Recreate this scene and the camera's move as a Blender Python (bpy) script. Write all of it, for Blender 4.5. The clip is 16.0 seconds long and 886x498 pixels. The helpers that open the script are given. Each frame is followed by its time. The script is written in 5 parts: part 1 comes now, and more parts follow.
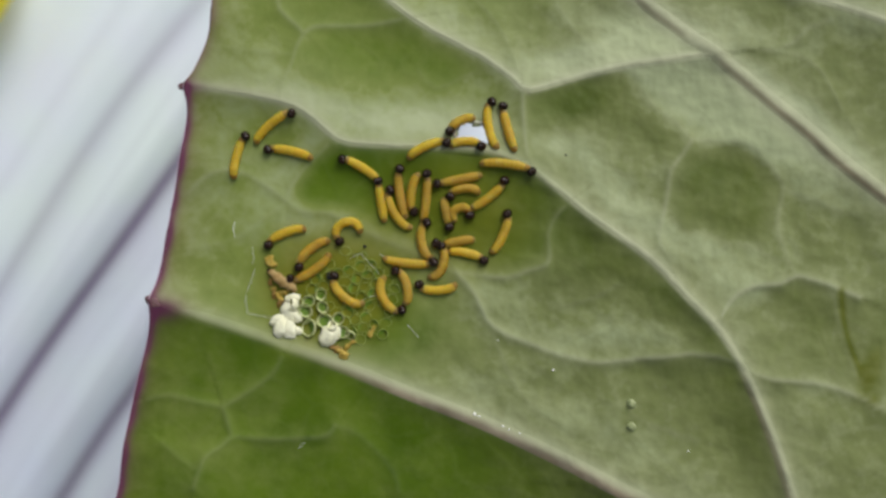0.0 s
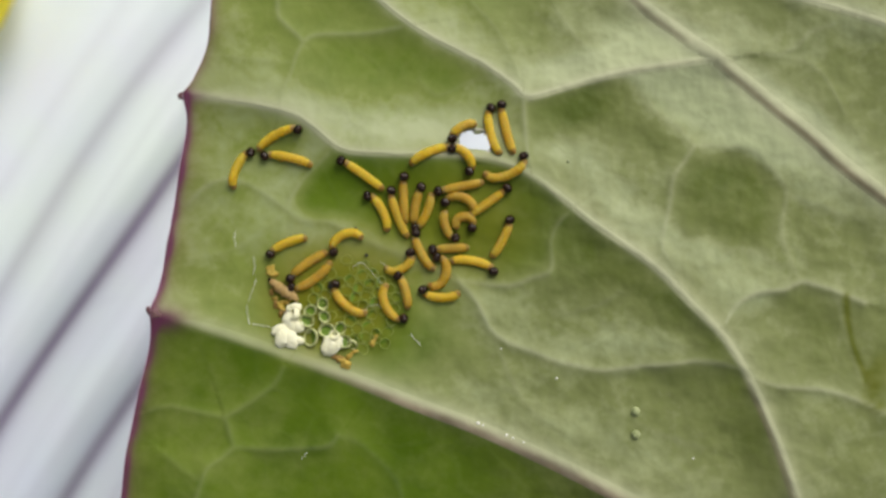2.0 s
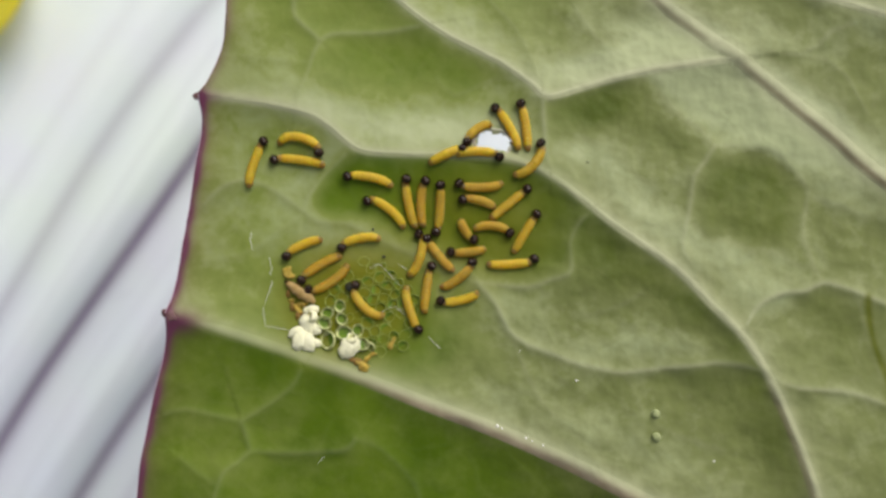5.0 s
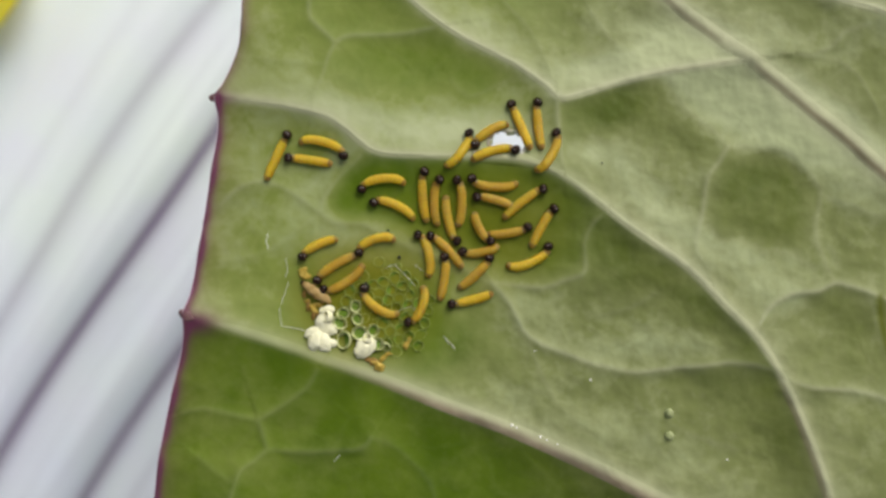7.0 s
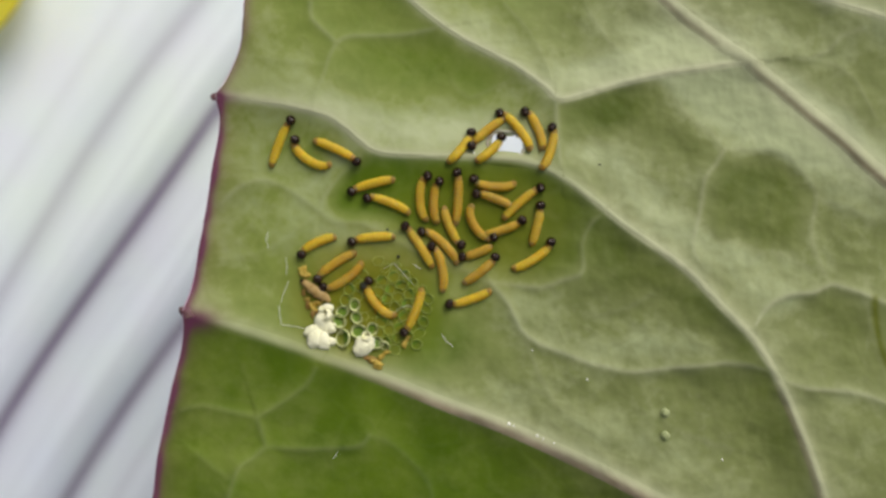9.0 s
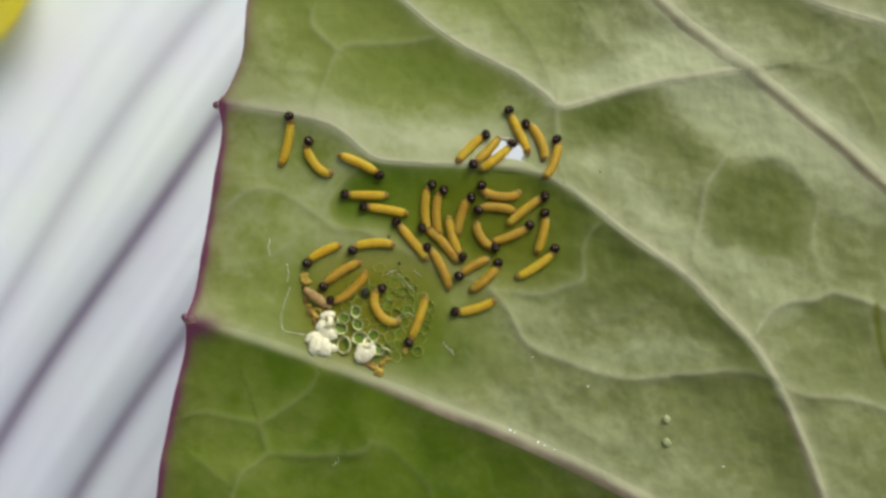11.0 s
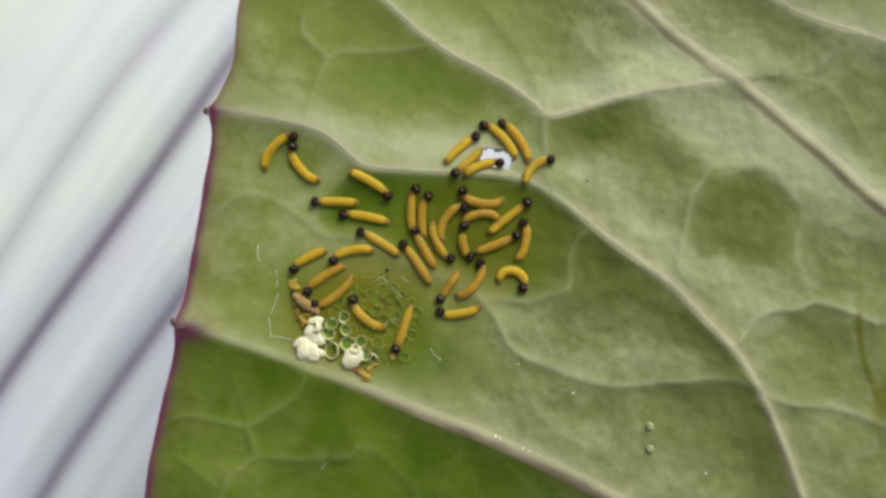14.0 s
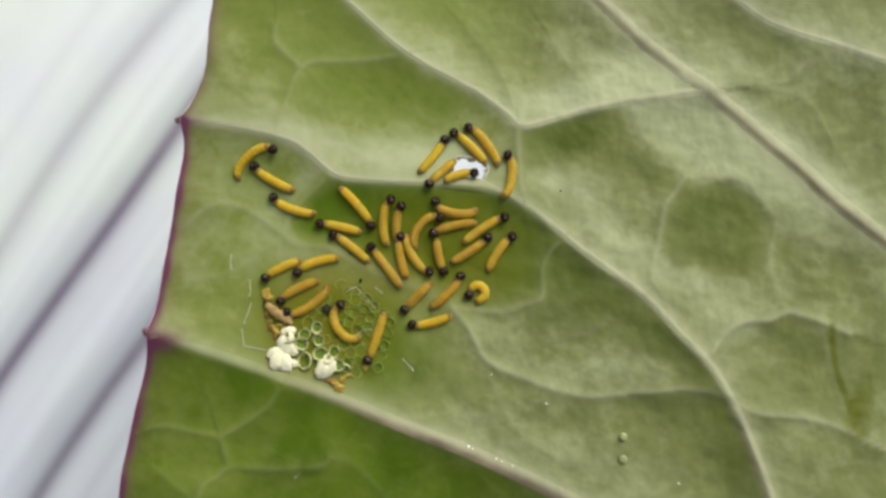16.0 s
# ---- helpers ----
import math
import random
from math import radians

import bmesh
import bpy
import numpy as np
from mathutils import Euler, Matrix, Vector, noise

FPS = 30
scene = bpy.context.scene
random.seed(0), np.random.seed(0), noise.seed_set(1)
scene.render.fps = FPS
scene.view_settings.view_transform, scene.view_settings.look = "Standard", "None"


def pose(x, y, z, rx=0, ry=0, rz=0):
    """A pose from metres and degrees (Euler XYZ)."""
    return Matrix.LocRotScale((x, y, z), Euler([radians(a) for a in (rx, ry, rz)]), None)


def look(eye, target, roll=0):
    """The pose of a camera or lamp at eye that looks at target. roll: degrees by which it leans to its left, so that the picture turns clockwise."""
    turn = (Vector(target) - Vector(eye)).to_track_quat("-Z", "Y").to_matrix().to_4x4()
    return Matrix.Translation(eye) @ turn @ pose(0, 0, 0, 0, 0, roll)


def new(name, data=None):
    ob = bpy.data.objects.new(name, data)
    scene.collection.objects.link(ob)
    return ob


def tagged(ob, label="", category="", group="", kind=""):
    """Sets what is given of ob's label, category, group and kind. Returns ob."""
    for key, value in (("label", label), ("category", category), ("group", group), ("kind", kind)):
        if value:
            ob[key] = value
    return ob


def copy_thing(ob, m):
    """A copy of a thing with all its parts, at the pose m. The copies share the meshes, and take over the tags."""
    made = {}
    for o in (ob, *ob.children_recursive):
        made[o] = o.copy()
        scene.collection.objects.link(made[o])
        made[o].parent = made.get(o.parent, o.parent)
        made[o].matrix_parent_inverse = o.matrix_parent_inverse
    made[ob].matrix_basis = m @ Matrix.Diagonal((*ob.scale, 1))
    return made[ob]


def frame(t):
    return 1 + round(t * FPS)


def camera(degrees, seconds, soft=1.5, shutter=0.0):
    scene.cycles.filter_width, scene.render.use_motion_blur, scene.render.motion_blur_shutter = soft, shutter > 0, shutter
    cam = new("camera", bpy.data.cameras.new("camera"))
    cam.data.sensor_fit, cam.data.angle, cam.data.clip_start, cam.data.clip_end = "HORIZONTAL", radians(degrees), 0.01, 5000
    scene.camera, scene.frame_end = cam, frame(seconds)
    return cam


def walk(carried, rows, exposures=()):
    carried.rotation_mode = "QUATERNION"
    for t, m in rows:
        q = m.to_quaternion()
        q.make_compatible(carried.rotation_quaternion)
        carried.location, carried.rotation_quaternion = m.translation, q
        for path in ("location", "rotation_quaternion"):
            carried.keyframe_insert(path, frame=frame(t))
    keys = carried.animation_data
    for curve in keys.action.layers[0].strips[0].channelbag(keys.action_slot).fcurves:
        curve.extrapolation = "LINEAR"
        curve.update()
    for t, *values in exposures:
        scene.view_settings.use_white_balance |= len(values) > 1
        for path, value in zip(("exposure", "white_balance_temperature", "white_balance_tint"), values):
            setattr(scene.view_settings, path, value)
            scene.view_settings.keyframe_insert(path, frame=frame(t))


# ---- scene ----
cam = camera(50, 16.0, soft=3.0)
walk(cam, [
    (0.0, pose(-0.00002, -0.00047, 0.06228, 0.448, -0.001, -0.062)),
    (0.5, pose(0.00062, -0.00036, 0.06211, 0.702, 0.174, -0.175)),
    (1.0, pose(0.00014, -0.00013, 0.06209, 0.829, 0.027, -0.380)),
    (1.5, pose(0.00037, -0.00001, 0.06207, 0.701, 0.085, -0.352)),
    (2.0, pose(-0.00001, -0.00008, 0.06196, 0.590, 0.127, -0.484)),
    (2.5, pose(0.00006, -0.00028, 0.06186, 0.464, 0.211, -0.613)),
    (3.0, pose(-0.00021, -0.00032, 0.06191, 0.647, 0.106, -0.505)),
    (3.5, pose(-0.00029, -0.00031, 0.06195, 0.616, 0.122, -0.580)),
    (4.0, pose(-0.00139, -0.00078, 0.06203, 0.904, -0.005, -0.444)),
    (4.2, pose(-0.00136, -0.00016, 0.06182, 0.242, -0.099, -0.405)),
    (6.3, pose(-0.00172, 0.00070, 0.06121, 0.643, 0.384, -0.984)),
    (6.5, pose(-0.00195, 0.00157, 0.06134, -0.109, 0.443, -0.968)),
    (7.0, pose(-0.00221, 0.00104, 0.06176, -0.294, 0.092, -0.639)),
    (7.5, pose(-0.00125, 0.00004, 0.06183, -0.005, 0.453, -0.858)),
    (8.0, pose(-0.00205, 0.00062, 0.06198, -0.143, -0.071, -0.545)),
    (8.5, pose(-0.00261, 0.00051, 0.06235, -0.213, 0.191, -0.323)),
    (9.0, pose(-0.00230, 0.00086, 0.06224, -0.155, -0.059, -0.261)),
    (9.2, pose(-0.00190, 0.00051, 0.06242, 0.134, 0.227, -0.327)),
    (11.3, pose(-0.00167, 0.00109, 0.06246, 0.082, 0.563, -0.274)),
    (11.5, pose(-0.00220, 0.00107, 0.06252, 0.212, 0.361, -0.250)),
    (12.0, pose(-0.00236, 0.00203, 0.06244, -0.010, 0.475, -0.102)),
    (12.5, pose(-0.00334, 0.00293, 0.06236, -0.391, 0.102, -0.075)),
    (12.7, pose(-0.00448, 0.00264, 0.06279, -0.574, 0.149, 0.053)),
    (13.0, pose(-0.00425, 0.00152, 0.06318, -0.568, 0.181, 0.163)),
    (13.2, pose(-0.00328, 0.00176, 0.06299, -0.700, 0.227, 0.091)),
    (13.5, pose(-0.00085, 0.00175, 0.06271, -0.741, -0.137, 0.049)),
    (14.0, pose(-0.00135, 0.00201, 0.06298, -0.345, 0.110, 0.194)),
    (14.5, pose(-0.00196, 0.00205, 0.06304, -0.466, -0.046, 0.126)),
    (15.0, pose(-0.00176, 0.00173, 0.06305, -0.241, -0.363, 0.031)),
    (15.5, pose(-0.00087, 0.00287, 0.06314, -0.237, -0.245, 0.123)),
    (16.0, pose(0.00016, 0.00320, 0.06282, -0.801, -0.135, 0.252)),
], exposures=[(0.0, -0.12, 6150, 10), (0.5, 0.08, 6300, 10), (1.0, 0.12, 6400, 10), (2.0, 0.11, 6500, 10), (4.0, 0.10, 6550, 10), (7.0, 0.06, 6550, 10), (9.0, 0.03, 6550, 10), (11.5, 0.0, 6500, 10), (12.5, 0.01, 6500, 10), (13.5, 0.0, 6500, 10), (14.5, 0.10, 6550, 10), (16.0, 0.14, 6550, 10)])
cam.data.dof.use_dof, cam.data.dof.focus_distance, cam.data.dof.aperture_fstop = True, 0.0622, 27.0
MM = 0.001


def vec(x, y, z=0.0):
    return Vector((x * MM, y * MM, z * MM))


# ---- light ----
world = bpy.data.worlds.new("overcast_sky")
scene.world = world
world.use_nodes = True
wn = world.node_tree.nodes
sky = wn.new("ShaderNodeTexSky")
sky.sky_type, sky.sun_disc = "NISHITA", False
sky.sun_elevation, sky.sun_rotation = radians(42), radians(28)
sky.air_density, sky.dust_density, sky.ozone_density = 1.0, 4.0, 1.0
wn["Background"].inputs["Strength"].default_value = 0.10
haze = wn.new("ShaderNodeHueSaturation")
haze.inputs["Saturation"].default_value = 0.35
world.node_tree.links.new(sky.outputs[0], haze.inputs["Color"])
world.node_tree.links.new(haze.outputs[0], wn["Background"].inputs["Color"])
sun_data = bpy.data.lights.new("sun", "SUN")
sun_data.energy, sun_data.angle, sun_data.color = 2.5, radians(40), (1.0, 0.95, 0.88)
sun = new("sun", sun_data)
sun.matrix_world = look((0.42, 0.80, 0.80), (0, 0, 0))


# ---- materials ----
def material(name, base=(0.5, 0.5, 0.5), rough=0.5, spec=0.4):
    m = bpy.data.materials.new(name)
    m.use_nodes = True
    b = m.node_tree.nodes["Principled BSDF"]
    b.inputs["Base Color"].default_value = (*base, 1)
    b.inputs["Roughness"].default_value = rough
    b.inputs["Specular IOR Level"].default_value = spec
    return m, m.node_tree.nodes, m.node_tree.links, b


def node(nodes, kind, **values):
    n = nodes.new(kind)
    for key, value in values.items():
        n.inputs[key.replace("_", " ")].default_value = value
    return n


def mixed(nodes, links, factor, a, b, blend="MIX"):
    """A colour mix; factor, a and b are sockets or values."""
    n = nodes.new("ShaderNodeMix")
    n.data_type, n.blend_type = "RGBA", blend
    for socket, value in ((n.inputs[0], factor), (n.inputs[6], a), (n.inputs[7], b)):
        if isinstance(value, bpy.types.NodeSocket):
            links.new(value, socket)
        elif isinstance(value, tuple):
            socket.default_value = (*value, 1)
        else:
            socket.default_value = value
    return n.outputs[2]


def spread(nodes, links, value, low, high, to_low=0.0, to_high=1.0):
    n = nodes.new("ShaderNodeMapRange")
    links.new(value, n.inputs[0])
    for i, v in enumerate((low, high, to_low, to_high)):
        n.inputs[i + 1].default_value = v
    return n.outputs[0]


def grain(nodes, links, scale, detail=4.0, rough=0.6, distort=0.0):
    co = nodes.new("ShaderNodeTexCoord")
    n = node(nodes, "ShaderNodeTexNoise", Scale=scale, Detail=detail, Roughness=rough, Distortion=distort)
    links.new(co.outputs["Object"], n.inputs["Vector"])
    return n.outputs["Fac"]


def bumped(nodes, links, shader, height, strength, distance):
    b = node(nodes, "ShaderNodeBump", Strength=strength, Distance=distance)
    links.new(height, b.inputs["Height"])
    links.new(b.outputs[0], shader.inputs["Normal"])


def attribute(nodes, name):
    n = nodes.new("ShaderNodeAttribute")
    n.attribute_name = name
    return n.outputs["Fac"]


def thin(m, nodes, links, shader, colour, share):
    """Lets part of the light through, as a leaf or a shell does."""
    t = nodes.new("ShaderNodeBsdfTranslucent")
    if isinstance(colour, tuple):
        t.inputs[0].default_value = (*colour, 1)
    else:
        links.new(colour, t.inputs[0])
    mix = nodes.new("ShaderNodeMixShader")
    mix.inputs[0].default_value = share
    links.new(shader.outputs[0], mix.inputs[1])
    links.new(t.outputs[0], mix.inputs[2])
    links.new(mix.outputs[0], nodes["Material Output"].inputs["Surface"])


def blade_material():
    m, n, l, b = material("leaf_underside", rough=0.55, spec=0.2)
    wax, vein = attribute(n, "wax"), attribute(n, "vein")
    green = mixed(n, l, spread(n, l, grain(n, l, 190, 4), 0.35, 0.65), (0.088, 0.158, 0.003), (0.14, 0.22, 0.010))
    green = mixed(n, l, attribute(n, "grey"), green, mixed(n, l, spread(n, l, grain(n, l, 260, 4), 0.35, 0.65), (0.092, 0.128, 0.016), (0.135, 0.172, 0.030)))
    # wax lies in soft clouds with finer speckle between them
    blotch = spread(n, l, grain(n, l, 480, 5, 0.62, 0.3), 0.32, 0.68, -0.15, 0.15)
    speckle = spread(n, l, grain(n, l, 1900, 3, 0.6), 0.35, 0.65, -0.035, 0.035)
    clouds = n.new("ShaderNodeMath")
    l.new(blotch, clouds.inputs[0])
    l.new(speckle, clouds.inputs[1])
    coat = n.new("ShaderNodeMath")
    l.new(wax, coat.inputs[0])
    l.new(clouds.outputs[0], coat.inputs[1])
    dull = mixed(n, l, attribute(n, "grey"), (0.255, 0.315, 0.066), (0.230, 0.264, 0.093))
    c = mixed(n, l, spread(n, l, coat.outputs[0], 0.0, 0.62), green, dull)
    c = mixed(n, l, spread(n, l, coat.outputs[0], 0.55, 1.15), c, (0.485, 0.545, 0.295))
    # fine net of veinlets
    co = n.new("ShaderNodeTexCoord")
    warp = node(n, "ShaderNodeTexNoise", Scale=420.0, Detail=2.0)
    l.new(co.outputs["Object"], warp.inputs["Vector"])
    moved = n.new("ShaderNodeMix")
    moved.data_type = "VECTOR"
    moved.inputs[0].default_value = 0.0016
    l.new(co.outputs["Object"], moved.inputs[4])
    l.new(warp.outputs["Color"], moved.inputs[5])
    cells = node(n, "ShaderNodeTexVoronoi", Scale=340.0)
    cells.feature = "DISTANCE_TO_EDGE"
    l.new(moved.outputs[1], cells.inputs["Vector"])
    net = spread(n, l, cells.outputs["Distance"], 0.0, 0.09, 1.0, 0.0)
    faint = n.new("ShaderNodeMath")
    faint.operation = "MULTIPLY"
    faint.inputs[1].default_value = 0.045
    l.new(net, faint.inputs[0])
    c = mixed(n, l, faint.outputs[0], c, (0.32, 0.35, 0.15))
    c = mixed(n, l, vein, c, (0.55, 0.57, 0.36))
    c = mixed(n, l, attribute(n, "juice"), c, mixed(n, l, spread(n, l, grain(n, l, 600, 4), 0.35, 0.65), (0.165, 0.165, 0.004), (0.235, 0.215, 0.011)))
    crest = n.new("ShaderNodeMath")
    crest.operation = "MULTIPLY"
    l.new(spread(n, l, vein, 0.6, 0.95, 0.0, 0.10), crest.inputs[0])
    l.new(spread(n, l, grain(n, l, 130, 3), 0.35, 0.6, 0.15, 1.0), crest.inputs[1])
    c = mixed(n, l, crest.outputs[0], c, (0.33, 0.28, 0.19))
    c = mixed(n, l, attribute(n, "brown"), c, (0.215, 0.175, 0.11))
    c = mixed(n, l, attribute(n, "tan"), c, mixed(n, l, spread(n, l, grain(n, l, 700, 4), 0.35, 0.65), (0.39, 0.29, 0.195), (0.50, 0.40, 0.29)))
    c = mixed(n, l, attribute(n, "purple"), c, (0.17, 0.045, 0.10))
    l.new(c, b.inputs["Base Color"])
    relief = n.new("ShaderNodeMath")
    relief.operation = "MULTIPLY_ADD"
    relief.inputs[1].default_value = 0.01
    l.new(net, relief.inputs[0])
    leather = node(n, "ShaderNodeTexNoise", Scale=330.0, Detail=2.5, Roughness=0.45)
    l.new(co.outputs["Object"], leather.inputs["Vector"])
    # the middle of the leaf is more crinkled than its margin
    crinkle = n.new("ShaderNodeMath")
    crinkle.operation = "MULTIPLY"
    l.new(leather.outputs["Fac"], crinkle.inputs[0])
    l.new(spread(n, l, attribute(n, "grey"), 0.0, 1.0, 0.45, 1.0), crinkle.inputs[1])
    l.new(crinkle.outputs[0], relief.inputs[2])
    bumped(n, l, b, relief.outputs[0], 0.75, 0.0009)
    thin(m, n, l, b, mixed(n, l, 0.5, green, (0.18, 0.30, 0.01)), 0.32)
    return m


def vein_material():
    m, n, l, b = material("leaf_vein", rough=0.5, spec=0.35)
    c = mixed(n, l, spread(n, l, grain(n, l, 900, 4), 0.35, 0.7), (0.40, 0.41, 0.28), (0.52, 0.52, 0.40))
    tint = spread(n, l, grain(n, l, 180, 2), 0.5, 0.68)
    c = mixed(n, l, tint, c, (0.30, 0.24, 0.19))
    l.new(c, b.inputs["Base Color"])
    bumped(n, l, b, grain(n, l, 3000, 4), 0.35, 0.00008)
    thin(m, n, l, b, (0.3, 0.36, 0.12), 0.15)
    return m


def rim_material():
    m, n, l, b = material("pale_margin_highlight", rough=0.45, spec=0.4)
    # pale pink puts the edge's highlight into the colour
    c = mixed(n, l, spread(n, l, grain(n, l, 500, 4), 0.35, 0.65), (0.45, 0.28, 0.37), (0.74, 0.64, 0.70))
    l.new(c, b.inputs["Base Color"])
    bumped(n, l, b, grain(n, l, 2400, 4), 0.3, 0.0001)
    return m


def body_material(name, a, b_col, shade):
    m, n, l, b = material(name, rough=0.42, spec=0.3)
    info = n.new("ShaderNodeObjectInfo")
    c = mixed(n, l, spread(n, l, grain(n, l, 2600, 4), 0.3, 0.7), a, b_col)
    c = mixed(n, l, spread(n, l, info.outputs["Random"], 0, 1, 0.0, 0.5), c, shade)
    dots = node(n, "ShaderNodeTexVoronoi", Scale=5200.0)
    co = n.new("ShaderNodeTexCoord")
    l.new(co.outputs["Object"], dots.inputs["Vector"])
    c = mixed(n, l, spread(n, l, dots.outputs["Distance"], 0.06, 0.24, 0.22, 0.0), c, (0.3, 0.17, 0.03))
    l.new(c, b.inputs["Base Color"])
    b.inputs["Subsurface Weight"].default_value = 1.0
    b.inputs["Subsurface Radius"].default_value = (1.0, 0.75, 0.25)
    b.inputs["Subsurface Scale"].default_value = 0.0006
    bumped(n, l, b, grain(n, l, 6000, 3), 0.4, 0.00005)
    thin(m, n, l, b, tuple(min(1.0, 1.15 * v + 0.03) for v in b_col), 0.5)
    return m


def grained_material(name, a, b_col, scale, rough=0.5, spec=0.4, bump=0.3, depth=0.00005, through_colour=None, share=0.3):
    m, n, l, b = material(name, rough=rough, spec=spec)
    c = mixed(n, l, spread(n, l, grain(n, l, scale, 4), 0.32, 0.68), a, b_col)
    l.new(c, b.inputs["Base Color"])
    bumped(n, l, b, grain(n, l, scale * 4, 4), bump, depth)
    if through_colour:
        thin(m, n, l, b, through_colour, share)
    return m


def pale_leaf_material():
    m, n, l, b = material("pale_waxy_leaf", rough=0.6, spec=0.25)
    c = mixed(n, l, spread(n, l, grain(n, l, 22, 3), 0.35, 0.65), (0.76, 0.82, 0.91), (0.82, 0.91, 0.86))
    c = mixed(n, l, spread(n, l, grain(n, l, 60, 2), 0.45, 0.75, 0.0, 0.5), c, (0.80, 0.79, 0.92))
    # shade of the folds, mixed in as dark purple-grey
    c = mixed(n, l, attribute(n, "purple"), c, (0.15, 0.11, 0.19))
    l.new(c, b.inputs["Base Color"])
    thin(m, n, l, b, (0.6, 0.66, 0.6), 0.15)
    return m


BLADE, VEIN, RIM = blade_material(), vein_material(), rim_material()
# the darker ochre skin puts the central cluster's shade into the colour
BODIES = [body_material("shaded_ochre_caterpillar_skin", (0.58, 0.41, 0.05), (0.71, 0.52, 0.095), (0.46, 0.295, 0.04)), body_material("bright_caterpillar_skin", (0.71, 0.545, 0.045), (0.81, 0.645, 0.09), (0.62, 0.44, 0.04))]
BODY = body_material("caterpillar_skin", (0.65, 0.48, 0.05), (0.76, 0.59, 0.10), (0.54, 0.36, 0.04))
TAIL = body_material("caterpillar_tail", (0.36, 0.24, 0.07), (0.48, 0.34, 0.10), (0.28, 0.18, 0.05))
THORAX = body_material("caterpillar_thorax", (0.44, 0.29, 0.08), (0.55, 0.39, 0.13), (0.32, 0.20, 0.05))
HEAD = grained_material("black_head_shell", (0.004, 0.002, 0.001), (0.030, 0.014, 0.006), 3000, 0.10, 0.25, 0.15, 0.00004)
SHELL = grained_material("empty_egg_shell", (0.90, 0.88, 0.60), (0.95, 0.94, 0.72), 2200, 0.45, 0.35, 0.12, 0.00004, (0.92, 0.91, 0.7), 0.3)
SHELL_THIN = grained_material("thin_egg_shell", (0.62, 0.66, 0.28), (0.80, 0.80, 0.50), 2500, 0.3, 0.5, 0.2, 0.00003, (0.6, 0.66, 0.3), 0.45)
TOOTH = grained_material("margin_tooth", (0.10, 0.045, 0.05), (0.19, 0.11, 0.10), 1500, 0.5, 0.3, 0.4, 0.0001)
RING = grained_material("egg_base_wall", (0.27, 0.36, 0.04), (0.46, 0.54, 0.14), 1800, 0.3, 0.5, 0.2, 0.00003, (0.4, 0.5, 0.15), 0.4)
FLOOR = grained_material("egg_base_floor", (0.085, 0.16, 0.006), (0.13, 0.215, 0.013), 2000, 0.4, 0.3, 0.3, 0.00004)
AMBER = grained_material("amber_scrap", (0.60, 0.42, 0.05), (0.74, 0.58, 0.13), 2500, 0.4, 0.4, 0.4, 0.00008, (0.6, 0.42, 0.1), 0.45)
BROWN = grained_material("brown_scrap", (0.24, 0.13, 0.03), (0.40, 0.25, 0.06), 2500, 0.5, 0.3, 0.4, 0.00008, (0.4, 0.25, 0.06), 0.3)
DEAD = grained_material("shrivelled_skin", (0.40, 0.26, 0.08), (0.60, 0.44, 0.20), 2200, 0.45, 0.3, 0.4, 0.00008, (0.6, 0.4, 0.14), 0.35)
SILK = grained_material("silk", (0.75, 0.78, 0.68), (0.85, 0.86, 0.78), 4000, 0.35, 0.5, 0.1, 0.00001)
GRIT = grained_material("pale_grit", (0.80, 0.80, 0.70), (0.9, 0.9, 0.82), 4000, 0.4, 0.5, 0.3, 0.00004)
FRASS = grained_material("dark_frass", (0.006, 0.009, 0.004), (0.02, 0.02, 0.01), 4000, 0.5, 0.4, 0.6, 0.00008)
BUMP = grained_material("leaf_blister", (0.25, 0.29, 0.12), (0.34, 0.38, 0.19), 2500, 0.4, 0.4, 0.3, 0.00005)
PALE = pale_leaf_material()
YELLOW = grained_material("yellow_petal", (0.72, 0.68, 0.06), (0.82, 0.78, 0.16), 60, 0.55, 0.3, 0.2, 0.0005, (0.8, 0.7, 0.05), 0.55)
SOIL = grained_material("garden_soil", (0.045, 0.034, 0.022), (0.11, 0.085, 0.055), 14, 0.9, 0.2, 0.8, 0.01)
STALK = grained_material("leaf_stalk", (0.36, 0.42, 0.26), (0.48, 0.52, 0.36), 120, 0.5, 0.35, 0.2, 0.0003)


# ---- mesh helpers ----
def link_mesh(name, bm, mat, parent=None, label="", smooth=True):
    me = bpy.data.meshes.new(name)
    bm.normal_update()
    bm.to_mesh(me)
    bm.free()
    me.materials.append(mat)
    if smooth:
        me.polygons.foreach_set("use_smooth", [True] * len(me.polygons))
    ob = new(name, me)
    ob.parent = parent
    return tagged(ob, label)


def part(name, bm, mat, parent, label=""):
    return link_mesh(name, bm, mat, parent, label)


